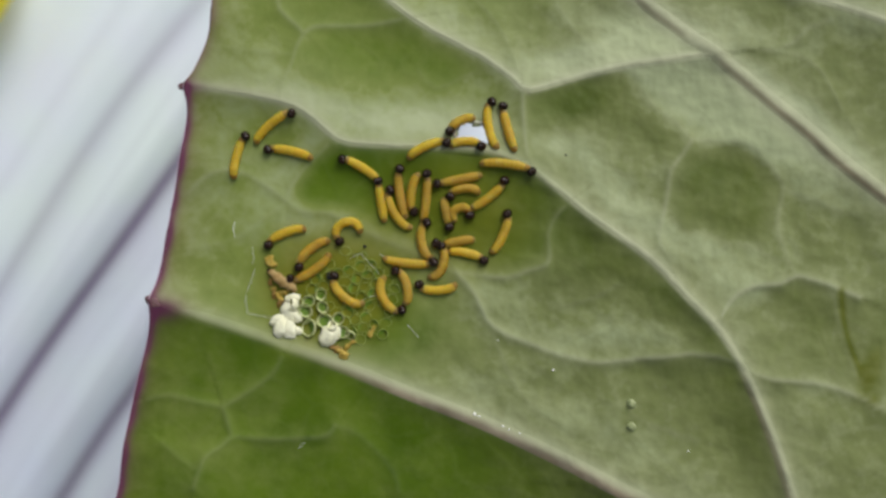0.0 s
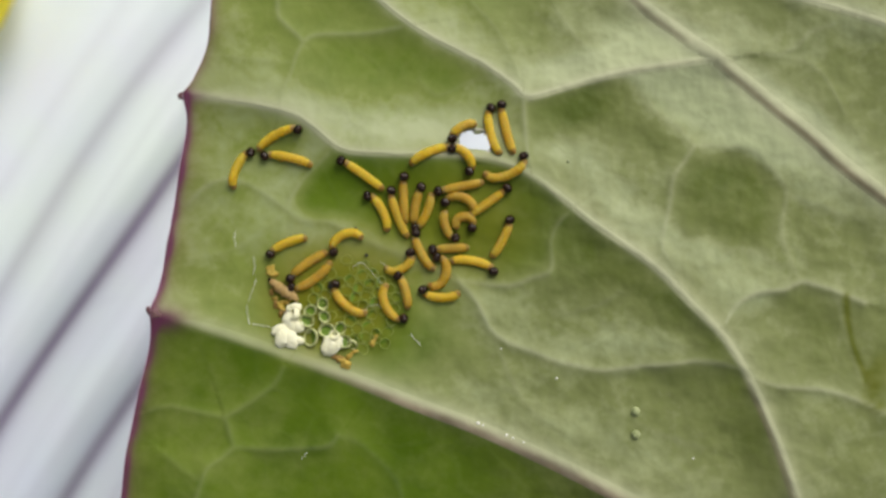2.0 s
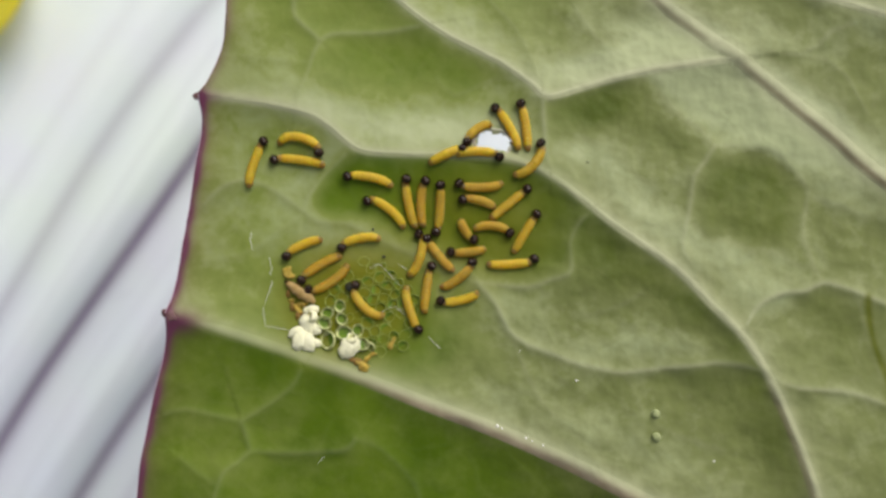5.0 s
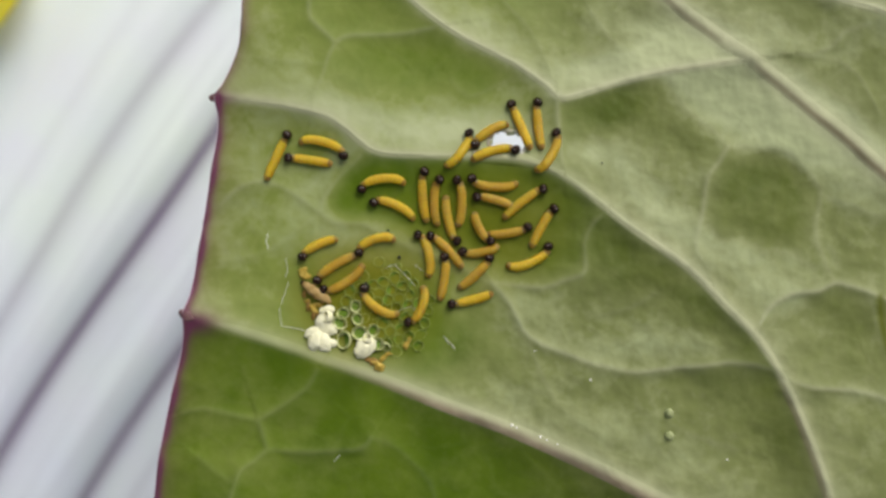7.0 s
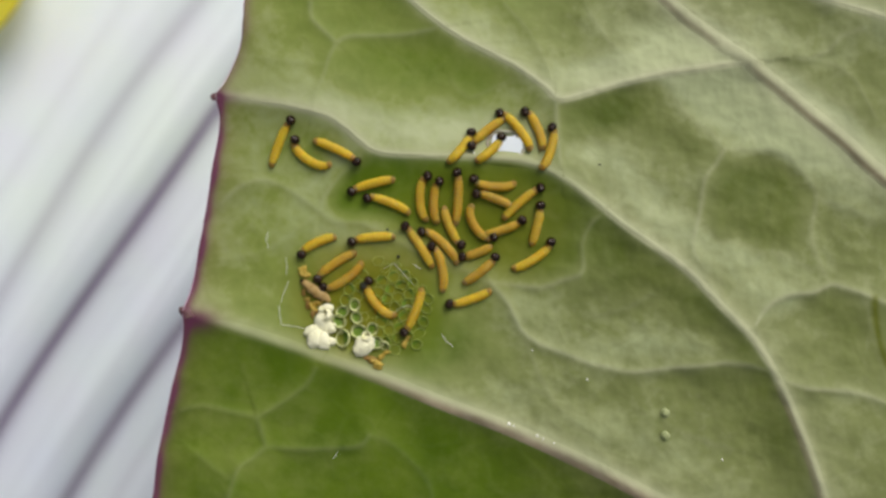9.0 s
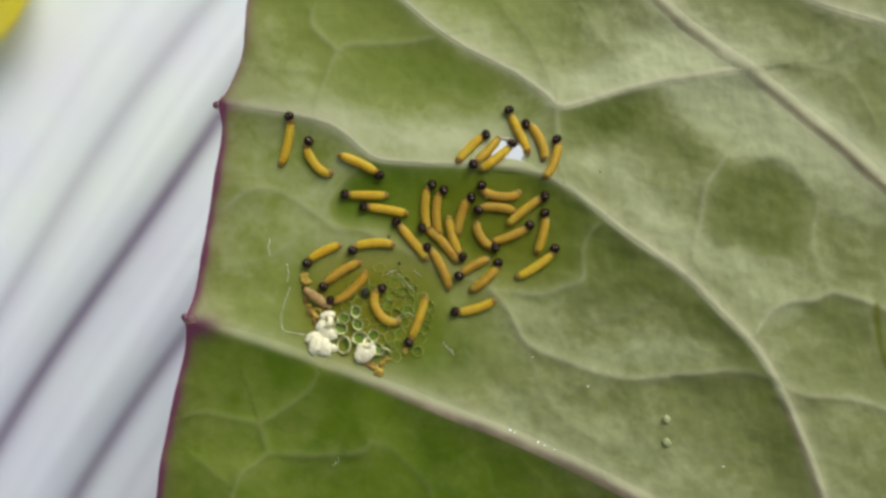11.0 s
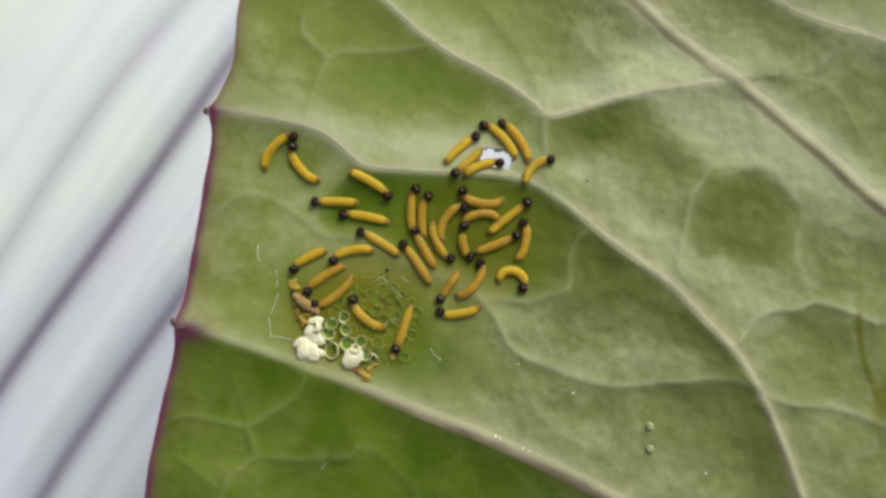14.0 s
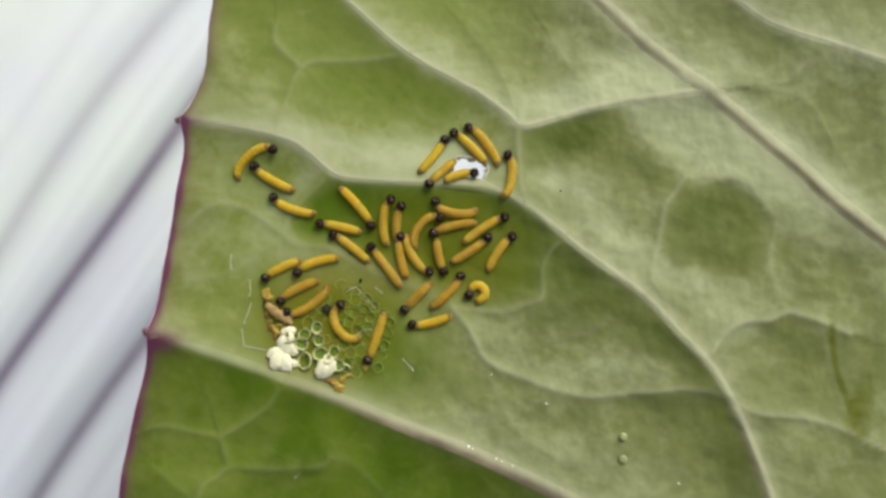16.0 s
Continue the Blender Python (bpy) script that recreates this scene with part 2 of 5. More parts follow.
def tube(path, radius, sides=8, flat=1.0, sink=0.0):
    """A swept tube along points in mm; radius is a number or a list of numbers."""
    bm = bmesh.new()
    pts = [Vector(p) for p in path]
    radii = radius if isinstance(radius, (list, tuple)) else [radius] * len(pts)
    rings = []
    for i, p in enumerate(pts):
        d = (pts[min(i + 1, len(pts) - 1)] - pts[max(i - 1, 0)]).normalized()
        side = d.cross(Vector((0, 0, 1)))
        side = side.normalized() if side.length > 1e-4 else Vector((1, 0, 0))
        up = side.cross(d)
        ring = []
        for k in range(sides):
            a = math.tau * k / sides
            q = p + side * math.cos(a) * radii[i] + up * (math.sin(a) * radii[i] * flat - sink)
            ring.append(bm.verts.new(q * MM))
        rings.append(ring)
    for a, b in zip(rings, rings[1:]):
        for k in range(sides):
            bm.faces.new((a[k], a[(k + 1) % sides], b[(k + 1) % sides], b[k]))
    bm.faces.new(rings[0][::-1])
    bm.faces.new(rings[-1])
    return bm


def lathe(profile, sides=14):
    """Turns (radius, z) pairs in mm round the z axis."""
    bm = bmesh.new()
    rings = [[bm.verts.new(vec(r * math.cos(math.tau * k / sides), r * math.sin(math.tau * k / sides), z)) for k in range(sides)] for r, z in profile]
    for a, b in zip(rings, rings[1:]):
        for k in range(sides):
            bm.faces.new((a[k], a[(k + 1) % sides], b[(k + 1) % sides], b[k]))
    return bm


def lump(radius, uneven, seed, squash=1.0, levels=3):
    """An uneven pebble-like mesh, radius in mm."""
    bm = bmesh.new()
    bmesh.ops.create_icosphere(bm, subdivisions=levels, radius=radius * MM)
    for v in bm.verts:
        n = noise.noise(v.co / MM * 1.6 / radius + Vector((seed * 7.3, seed * 3.1, 0)))
        v.co *= 1 + uneven * n
        v.co.z *= squash
    return bm


def smooth_line(points, step=0.4):
    """A Catmull-Rom line through points, resampled about every step mm."""
    p = [np.array(q, float) for q in points]
    p = [2 * p[0] - p[1], *p, 2 * p[-1] - p[-2]]
    out = []
    for a, b, c, d in zip(p, p[1:], p[2:], p[3:]):
        n = max(2, int(np.linalg.norm(c - b) / step))
        for t in np.arange(n) / n:
            out.append(0.5 * (2 * b + (c - a) * t + (2 * a - 5 * b + 4 * c - d) * t**2 + (3 * b - a - 3 * c + d) * t**3))
    out.append(p[-2])
    return np.array(out)


# ---- the leaf's plan, in mm ----
# main veins: (thickness, height of the fold, points)
MAIN = {
    "low": (0.39, 0.68, [(-19.2, -3.3), (-14.2, -5.0), (-10.5, -6.3), (-6.1, -7.9), (-2.4, -9.4), (2.4, -11.3), (8.0, -13.95), (14.3, -17.2), (23, -21), (34, -26)]),
    "mid": (0.26, 0.75, [(-17.0, 10.8), (-12.9, 10.2), (-9.6, 9.3), (-7.6, 7.7), (-6.2, 6.95), (-2.4, 6.7), (2.8, 6.4), (6.0, 5.0), (9.5, 2.2), (13.45, -0.65), (15.95, -3.25), (18.15, -5.55), (20.05, -8.9), (21.6, -12.6), (22.8, -16.3), (24.5, -22)]),
    "top": (0.22, 0.6, [(-7.5, 20), (-3.1, 16.0), (-0.1, 14.1), (2.4, 12.8), (4.5, 11.3), (5.6, 10.4), (9.5, 11.5), (12.8, 12.2), (17.8, 12.8)]),
    "rib": (0.36, 0.40, [(-6, 35), (4, 25), (11.31, 18.39), (13.77, 16.06), (15.23, 14.94), (16.69, 13.75), (17.78, 12.97), (20.11, 11.08), (21.92, 9.55), (24.47, 7.51), (26.73, 5.50), (36, -1.6), (46, -10)]),
    "far": (0.25, 0.40, [(18, 21.0), (19.6, 19.1), (21.7, 17.5), (24.0, 16.6), (29.2, 15.0), (36, 12.5), (46, 7.5)]),
}
# smaller veins, region by region: (strength, points)
MINOR_TOP = [
    (0.6, [(-10.9, 17.0), (-10.8, 15.9), (-9.9, 15.0), (-9.2, 14.3)]),
    (0.6, [(-9.2, 14.3), (-8.5, 14.7), (-7.1, 14.8), (-5.2, 14.8), (-3.8, 15.0), (-2.7, 15.2)]),
    (0.5, [(-9.2, 14.3), (-9.7, 13.3), (-10.0, 12.2), (-10.4, 11.3), (-10.7, 10.2)]),
    (0.3, [(-10.0, 12.9), (-11.9, 13.1), (-14.4, 13.4)]),
    (0.9, [(5.2, 10.6), (5.3, 8.4), (5.5, 6.1)]),
    (0.4, [(7.6, 16.2), (8.7, 14.6), (9.8, 13.3), (11.0, 12.3)]),
    (0.4, [(1.9, 16.9), (3.4, 15.2), (4.5, 13.2), (5.2, 10.7)]),
    (0.25, [(-1.6, 11.8), (-0.5, 10.7), (1.3, 11.4), (3.2, 12.1)]),
]
MINOR_RIGHT = [
    (0.35, [(12.7, 11.7), (13.6, 9.9), (14.7, 9.0), (15.8, 8.1), (16.4, 7.2)]),
    (0.8, [(16.4, 7.2), (15.8, 6.2), (15.0, 5.2), (14.8, 3.9), (14.5, 2.4), (14.1, 0.9), (14.4, -0.1)]),
    (0.5, [(16.4, 7.2), (18.2, 7.2), (20.0, 7.0), (21.2, 6.1), (22.2, 4.9), (22.6, 3.9), (22.3, 2.5), (22.2, 1.2), (22.6, 0.1), (23.0, -1.0), (23.4, -1.8)]),
    (0.4, [(22.6, 3.9), (24.7, 3.3), (26.5, 2.5)]),
    (1.25, [(18.2, -4.4), (18.8, -3.5), (19.7, -2.8), (21.0, -2.4), (22.3, -2.3), (23.4, -1.8), (24.3, -2.0), (25.6, -2.4), (27.6, -3.2)]),
    (0.3, [(25.9, -2.5), (26.1, -4.0), (26.4, -5.1), (27.5, -8.8)]),
    (1.1, [(20.2, -8.1), (21.7, -8.6), (23.9, -8.8), (25.2, -9.0), (27.2, -9.7), (31.2, -11.4)]),
    (0.35, [(21.9, 13.1), (23.2, 12.9), (24.3, 12.4), (25.2, 11.5), (26.5, 9.1)]),
    (0.5, [(18.2, 13.3), (20.1, 13.3), (21.9, 13.1), (23.4, 13.8), (24.1, 14.6), (25.6, 15.1)]),
    (0.3, [(14.8, -0.9), (17.7, -0.6), (19.2, 0.5), (21.8, -0.6)]),
]
MINOR_MIDDLE = [
    (1.1, [(0.8, -1.5), (2.1, -3.0), (2.8, -4.6), (4.1, -5.6), (5.9, -6.3), (7.4, -6.9), (9.2, -7.3), (10.3, -7.5), (12.9, -7.2), (14.7, -7.1), (16.2, -6.9), (18.0, -7.1), (19.2, -7.4)]),
    (0.8, [(0.8, -1.5), (4.1, -1.9), (5.6, -1.4), (6.7, -1.1), (7.0, -0.4), (6.9, 1.0), (7.4, 2.2), (8.0, 2.8)]),
    (0.4, [(3.2, -5.2), (3.9, -7.2), (5.0, -9.4), (6.4, -10.7)]),
    (0.5, [(-10.4, 3.2), (-10.1, 4.2), (-9.0, 5.6), (-7.5, 6.9)]),
    (0.6, [(-16.9, 3.8), (-16.2, 4.5), (-15.3, 5.1), (-13.8, 5.3), (-12.0, 4.4), (-10.4, 3.2)]),
    (0.55, [(-10.4, 3.2), (-9.4, 2.5), (-7.6, 2.4), (-5.8, 1.5), (-3.9, 0.6), (-1.7, -0.3), (0.8, -1.5)]),
    (0.3, [(-10.4, 3.2), (-12.0, 2.0), (-13.5, 0.9), (-15.0, 0.4), (-17.0, 0.1)]),
    (0.25, [(10.3, -7.5), (11.0, -8.6), (11.6, -10.2)]),
    (0.3, [(12.5, -11.0), (14.7, -12.0), (16.9, -12.7)]),
    (0.25, [(12.7, -12.3), (13.9, -13.8), (15.4, -15.2)]),
    (0.25, [(7.8, -3.8), (10.0, -3.2), (11.5, -2.3)]),
]
MINOR_LOW = [
    (0.98, [(-10.6, -7.1), (-11.4, -8.3), (-12.9, -9.4), (-14.4, -10.3), (-14.7, -10.5)]),
    (0.77, [(-14.7, -10.5), (-16.6, -10.1), (-18.4, -9.7), (-19.8, -10.0)]),
    (0.98, [(-14.7, -10.6), (-14.4, -11.6), (-14.2, -12.5)]),
    (0.98, [(-14.2, -12.5), (-15.1, -13.3), (-15.9, -13.8), (-16.4, -14.8), (-16.8, -16.0)]),
    (0.84, [(-14.2, -12.5), (-12.2, -12.7), (-9.2, -12.6), (-7.8, -12.4), (-7.2, -11.7)]),
    (0.56, [(-16.4, -14.8), (-17.7, -14.0), (-18.8, -13.0)]),
    (0.42, [(-7.2, -11.7), (-5.5, -12.4), (-3.4, -14.7), (-3.0, -16.2)]),
]
MINOR = MINOR_TOP + MINOR_RIGHT + MINOR_MIDDLE + MINOR_LOW
EDGE = [(5, 48), (-6, 36), (-13.6, 25), (-15.05, 18.2), (-15.2, 16.0), (-15.45, 14.1), (-16.4, 11.8), (-17.0, 10.8), (-16.9, 9.3), (-17.3, 6.7), (-17.9, 3.4), (-18.5, 0), (-18.9, -2.2),
        (-19.25, -3.2), (-19.4, -4.8), (-20.05, -7.4), (-21.0, -11.1), (-21.85, -15.5), (-22.35, -19), (-22.3, -27), (-17, -38), (-6, -47), (8, -52)]
edge_line = smooth_line(EDGE, 0.25)
edge_line = edge_line[np.argsort(edge_line[:, 1])]
HOLE = (1.95, 7.48, 1.25, 1.0)


def edge_x(y):
    return np.interp(y, edge_line[:, 1], edge_line[:, 0])


def distance_to(line, x, y, signed=False):
    """Distance to a line; signed: negative on its lower side."""
    best, side = np.full(np.shape(x), 1e9), np.ones(np.shape(x))
    for a, b in zip(line, line[1:]):
        d = b - a
        t = np.clip(((x - a[0]) * d[0] + (y - a[1]) * d[1]) / (d @ d), 0, 1)
        far = np.hypot(x - a[0] - t * d[0], y - a[1] - t * d[1])
        if signed:
            side = np.where(far < best, np.sign(d[0] * (y - a[1]) - d[1] * (x - a[0])), side)
        best = np.minimum(best, far)
    return (best, side) if signed else best


MAIN_LINES = {k: smooth_line(p, 1.0) for k, (_, _, p) in MAIN.items()}
MINOR_LINES = [(w, smooth_line(p, 0.9)) for w, p in MINOR]


def leaf_form(x, y):
    """Height of the leaf in mm, closeness to veins (wider on their lit side), and the least distance to a main vein.
    """
    x, y = np.asarray(x, float), np.asarray(y, float)
    h = 0.35 * np.sin(x * 0.13 + 0.6) * np.cos(y * 0.16 + 0.3) + 0.12 * np.sin(x * 0.41 + y * 0.23) * np.cos(y * 0.37 - 1.0)
    fold, ridge, near = np.zeros_like(x), np.zeros_like(x), np.zeros_like(x)
    for k, (thick, high, _) in MAIN.items():
        d, side = distance_to(MAIN_LINES[k], x, y, True)
        reach = np.where(side > 0, 3.6, {"rib": 3.0, "low": 3.0}.get(k, 2.0))
        # paleness reaches farther on the upper side, painting each vein's lit flank
        under = (1.9, 1.5) if k == "rib" else (0.9, 0.4)
        if k == "mid":  # flatter towards the margin
            high = high * np.interp(x, [-16, -7], [0.6, 1.0])
        fold = fold + (1.25 * high * np.exp(-np.sqrt(d * d + 0.12) / reach)) ** 4
        ridge = np.maximum(ridge, 0.05 * np.exp(-((d / (thick * 2.0)) ** 2)))
        near = np.maximum(near, 0.58 * np.exp(-((d / (thick * np.where(side > 0, 1.9, under[0]))) ** 2)) + 0.34 * np.exp(-d / np.where(side > 0, 1.9, under[1])))
    fold = fold**0.25
    small = np.zeros_like(x)
    for strength, line in MINOR_LINES:
        d, side = distance_to(line, x, y, True)
        small = np.maximum(small, strength * np.exp(-np.sqrt(d * d + 0.015) / np.where(side > 0, 1.7, 0.8)))
        ridge = np.maximum(ridge, 0.035 * strength * np.exp(-((d / 0.26) ** 2)))
        # small veins get the same painted lit side
        near = np.maximum(near, strength * (0.36 * np.exp(-((d / 0.17) ** 2)) + 0.12 * np.exp(-d / np.where(side > 0, 1.0, 0.5))))
    fold = fold + (1 - 0.6 * np.minimum(fold / 1.6, 1)) * 0.33 * small
    line = MAIN_LINES["low"]
    below = np.maximum(np.interp(x, line[:, 0], line[:, 1]) - y, 0)
    return h + fold + ridge - 0.9 - 0.12 * np.sqrt(below**2 + 0.1) + 0.038, near, small


GRID_X, GRID_Y, GRID_STEP = -26.0, -22.0, 0.2
GRID = leaf_form(*np.meshgrid(np.arange(GRID_X, 36, GRID_STEP), np.arange(GRID_Y, 22, GRID_STEP)))[0]


def height(x, y):
    """Height of the leaf at a place, in mm, from a table of its form."""
    u, v = (x - GRID_X) / GRID_STEP, (y - GRID_Y) / GRID_STEP
    i, j = min(max(int(u), 0), GRID.shape[1] - 2), min(max(int(v), 0), GRID.shape[0] - 2)
    u, v = u - i, v - j
    return float((GRID[j, i] * (1 - u) + GRID[j, i + 1] * u) * (1 - v) + (GRID[j + 1, i] * (1 - u) + GRID[j + 1, i + 1] * u) * v)


# ---- ground and the pale leaf behind ----
def ground():
    bm = bmesh.new()
    bmesh.ops.create_circle(bm, cap_ends=True, segments=64, radius=400)
    ob = link_mesh("ground", bm, SOIL)
    ob.location = (0, 0, -0.30)
    tagged(ob, "dark crumbly garden soil under the plants", "soil", kind="structure")


def sheet(xs, ys, place, attributes, name, mat, parent, thick):
    """A grid sheet; place(x, y) gives points in mm; attributes: name -> values."""
    gx, gy = np.meshgrid(xs, ys)
    x, y, z, keep = place(gx, gy)
    nx, ny = len(xs), len(ys)
    me = bpy.data.meshes.new(name)
    co = np.stack([x.ravel(), y.ravel(), z.ravel()], 1) * MM
    i = np.arange(ny - 1)[:, None] * nx + np.arange(nx - 1)[None]
    quads = np.stack([i, i + 1, i + nx + 1, i + nx], -1).reshape(-1, 4)
    ok = keep.ravel()[quads].all(1)
    quads = quads[ok]
    me.from_pydata(co.tolist(), [], quads.tolist())
    for key, values in attributes(x, y).items():
        a = me.attributes.new(key, "FLOAT", "POINT")
        a.data.foreach_set("value", np.ascontiguousarray(values.ravel(), dtype=np.float32))
    me.materials.append(mat)
    me.polygons.foreach_set("use_smooth", [True] * len(me.polygons))
    ob = new(name, me)
    ob.parent = parent
    s = ob.modifiers.new("thickness", "SOLIDIFY")
    s.thickness, s.offset = thick * MM, -1
    return ob


# folds of the pale leaf: offset across the fold in mm, width, depth, painted shade
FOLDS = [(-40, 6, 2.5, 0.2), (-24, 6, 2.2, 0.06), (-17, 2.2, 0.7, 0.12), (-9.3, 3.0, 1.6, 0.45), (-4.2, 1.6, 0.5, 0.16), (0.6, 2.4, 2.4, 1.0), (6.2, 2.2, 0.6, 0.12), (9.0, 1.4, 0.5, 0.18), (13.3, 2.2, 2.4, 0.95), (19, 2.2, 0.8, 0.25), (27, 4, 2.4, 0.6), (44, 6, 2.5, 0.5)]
ALONG = (0.566, 0.824)


def pale_leaf():
    thing = tagged(new("cabbage_leaf"), "pale bluish-white waxy cabbage leaf with soft folds, their shade painted purple-grey", "leaf")
    cx, cy = -46.0, 0.0
    ax, ay = 78.0, 96.0

    def place(u, v):
        r = np.clip(u, 0, 1)
        wave = 1 + 0.05 * np.sin(3 * v + 0.5) + 0.03 * np.sin(7 * v)
        x, y = cx + ax * r * np.cos(v) * wave, cy + ay * r * np.sin(v) * wave
        s = (x - cx) * ALONG[1] - (y - cy) * ALONG[0]
        t = (x - cx) * ALONG[0] + (y - cy) * ALONG[1]
        z = -0.0016 * (s**2 + 0.6 * t**2) + 0.8 * np.sin(t * 0.05 + s * 0.03)
        for at, wide, deep, _ in FOLDS:
            q = (s - at - 0.0006 * t**2 - 0.5 * np.sin(0.085 * t + at)) / wide
            z = z - deep * np.exp(-np.abs(q) ** 1.5) + 0.5 * deep * np.exp(-((q + 1.6) ** 2))
        return x, y, z, np.ones_like(x, bool)

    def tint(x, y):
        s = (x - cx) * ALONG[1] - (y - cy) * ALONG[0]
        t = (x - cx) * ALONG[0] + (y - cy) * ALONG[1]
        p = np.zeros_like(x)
        for at, wide, _, stain_shade in FOLDS:
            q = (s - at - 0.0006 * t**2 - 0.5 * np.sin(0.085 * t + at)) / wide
            # painted fold shade: sharp on one side, fading out on the other
            p = np.maximum(p, stain_shade * np.where(q < 0, np.exp(-((q / 0.4) ** 2)), 0.85 * np.exp(-q / 0.55) + 0.15 * np.exp(-q / 1.9)))
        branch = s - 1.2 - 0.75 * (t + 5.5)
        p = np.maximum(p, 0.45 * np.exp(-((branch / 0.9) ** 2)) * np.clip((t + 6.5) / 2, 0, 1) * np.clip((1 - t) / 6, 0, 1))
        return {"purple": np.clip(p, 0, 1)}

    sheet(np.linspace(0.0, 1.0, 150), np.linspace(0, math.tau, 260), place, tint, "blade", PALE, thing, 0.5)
    stalk = [(30, -60, -14), (24, -64, -60), (14, -70, -140), (10, -72, -236)]
    part("stalk", tube(smooth_line(stalk, 6), 3.0, 12), STALK, thing, "pale green stalk")
    thing.location = (0, 0, -0.062)
    return thing


def yellow_petal():
    thing = new("yellow_flower_petal")
    bm = bmesh.new()
    n, k = 10, 14
    grid = [[None] * (k + 1) for _ in range(n + 1)]
    for i in range(n + 1):
        for j in range(k + 1):
            u, v = i / n, j / k * 2 - 1
            half = 5.5 * math.sin(math.pi * min(0.98, 0.12 + 0.8 * u)) ** 0.7
            grid[i][j] = bm.verts.new(vec(v * half, 16 * u - 8, 1.6 * v * v + 1.2 * math.sin(3 * u) + 0.25 * math.sin(9 * v)))
    for i in range(n):
        for j in range(k):
            bm.faces.new((grid[i][j], grid[i][j + 1], grid[i + 1][j + 1], grid[i + 1][j]))
    p = part("petal", bm, YELLOW, thing)
    s = p.modifiers.new("thickness", "SOLIDIFY")
    s.thickness = 0.4 * MM
    part("stem", tube([(0, -7.6, 0.6), (-3, -12, -1), (-9, -18, -4), (-16, -24, -30), (-20, -28, -240)], 0.7, 8), STALK, thing, "thin green stem")
    tagged(thing, "bright yellow soft petal standing above the pale leaf", "petal")
    thing.matrix_basis = pose(-0.0606, 0.0340, -0.0612, 0, 0, -38)
    return thing


# ---- the leaf that carries the caterpillars ----
low_line = MAIN_LINES["low"]
top_line = np.array([(-40, 11.5), (-17, 10.8), (-9.8, 8.7), (-7.2, 7.0), (2.8, 6.4), (6, 5), (60, 5)])


SCRATCH = smooth_line([(26.4, -2.7), (26.7, -5.2), (27.2, -6.9), (28.6, -10.3)], 0.5)
# patches of thicker and of thinner wax, with lit and shaded slopes painted in: centre, half lengths, turn, amount
BLOOM_AND_LIGHT = [(-9.6, 1.9, 2.4, 0.8, -15, 0.25), (-10.8, 5.0, 2.2, 0.9, 40, 0.22), (-16.5, -12, 4, 5, 0, 0.2), (-11, -13.5, 4, 2.5, -15, 0.1), (18.5, 0.9, 3.6, 1.5, 0, 0.22), (12.5, 14.2, 4, 1.6, -15, 0.22), (22, 13.9, 4, 1.5, -30, 0.18),
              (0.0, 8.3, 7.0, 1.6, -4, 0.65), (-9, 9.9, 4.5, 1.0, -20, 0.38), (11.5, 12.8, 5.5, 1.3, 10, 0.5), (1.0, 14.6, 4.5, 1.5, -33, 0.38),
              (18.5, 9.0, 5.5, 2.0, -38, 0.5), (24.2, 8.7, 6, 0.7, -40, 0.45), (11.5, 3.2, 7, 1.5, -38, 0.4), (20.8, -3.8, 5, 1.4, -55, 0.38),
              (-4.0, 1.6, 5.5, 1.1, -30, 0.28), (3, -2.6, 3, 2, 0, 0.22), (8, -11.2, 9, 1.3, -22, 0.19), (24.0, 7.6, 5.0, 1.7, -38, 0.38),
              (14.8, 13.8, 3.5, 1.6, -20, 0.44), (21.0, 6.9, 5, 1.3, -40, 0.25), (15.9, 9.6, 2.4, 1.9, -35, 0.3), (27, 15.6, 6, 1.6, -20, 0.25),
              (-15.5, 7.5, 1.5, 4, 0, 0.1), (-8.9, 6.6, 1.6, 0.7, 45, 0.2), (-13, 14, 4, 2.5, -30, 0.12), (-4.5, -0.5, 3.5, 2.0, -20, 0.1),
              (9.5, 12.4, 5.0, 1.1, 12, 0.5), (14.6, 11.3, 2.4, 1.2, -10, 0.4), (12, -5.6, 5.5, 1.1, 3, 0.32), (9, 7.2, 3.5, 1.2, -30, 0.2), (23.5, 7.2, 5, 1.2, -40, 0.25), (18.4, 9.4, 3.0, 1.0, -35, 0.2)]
THIN_BLOOM_AND_SHADE = [(14.2, 7.4, 2.6, 1.4, -30, -0.2), (8.2, 9.0, 4.2, 1.5, 12, -0.55), (0, 5.0, 6.8, 1.7, -2, -0.7), (12.5, -1.6, 5.5, 0.8, -40, -0.25), (0.5, 2.2, 5, 3, -15, -0.3), (4.5, 0.5, 2.5, 2, 0, -0.2), (-3.6, -5.2, 3, 1.8, -15, -0.28), (15.5, -7.9, 4, 0.6, 3, -0.2),
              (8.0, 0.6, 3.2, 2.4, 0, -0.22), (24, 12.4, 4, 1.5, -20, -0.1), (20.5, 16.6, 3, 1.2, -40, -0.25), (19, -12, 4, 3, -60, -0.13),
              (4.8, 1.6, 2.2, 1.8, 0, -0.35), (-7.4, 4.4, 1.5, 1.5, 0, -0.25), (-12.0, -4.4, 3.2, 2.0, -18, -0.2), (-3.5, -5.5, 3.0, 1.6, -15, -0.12)]
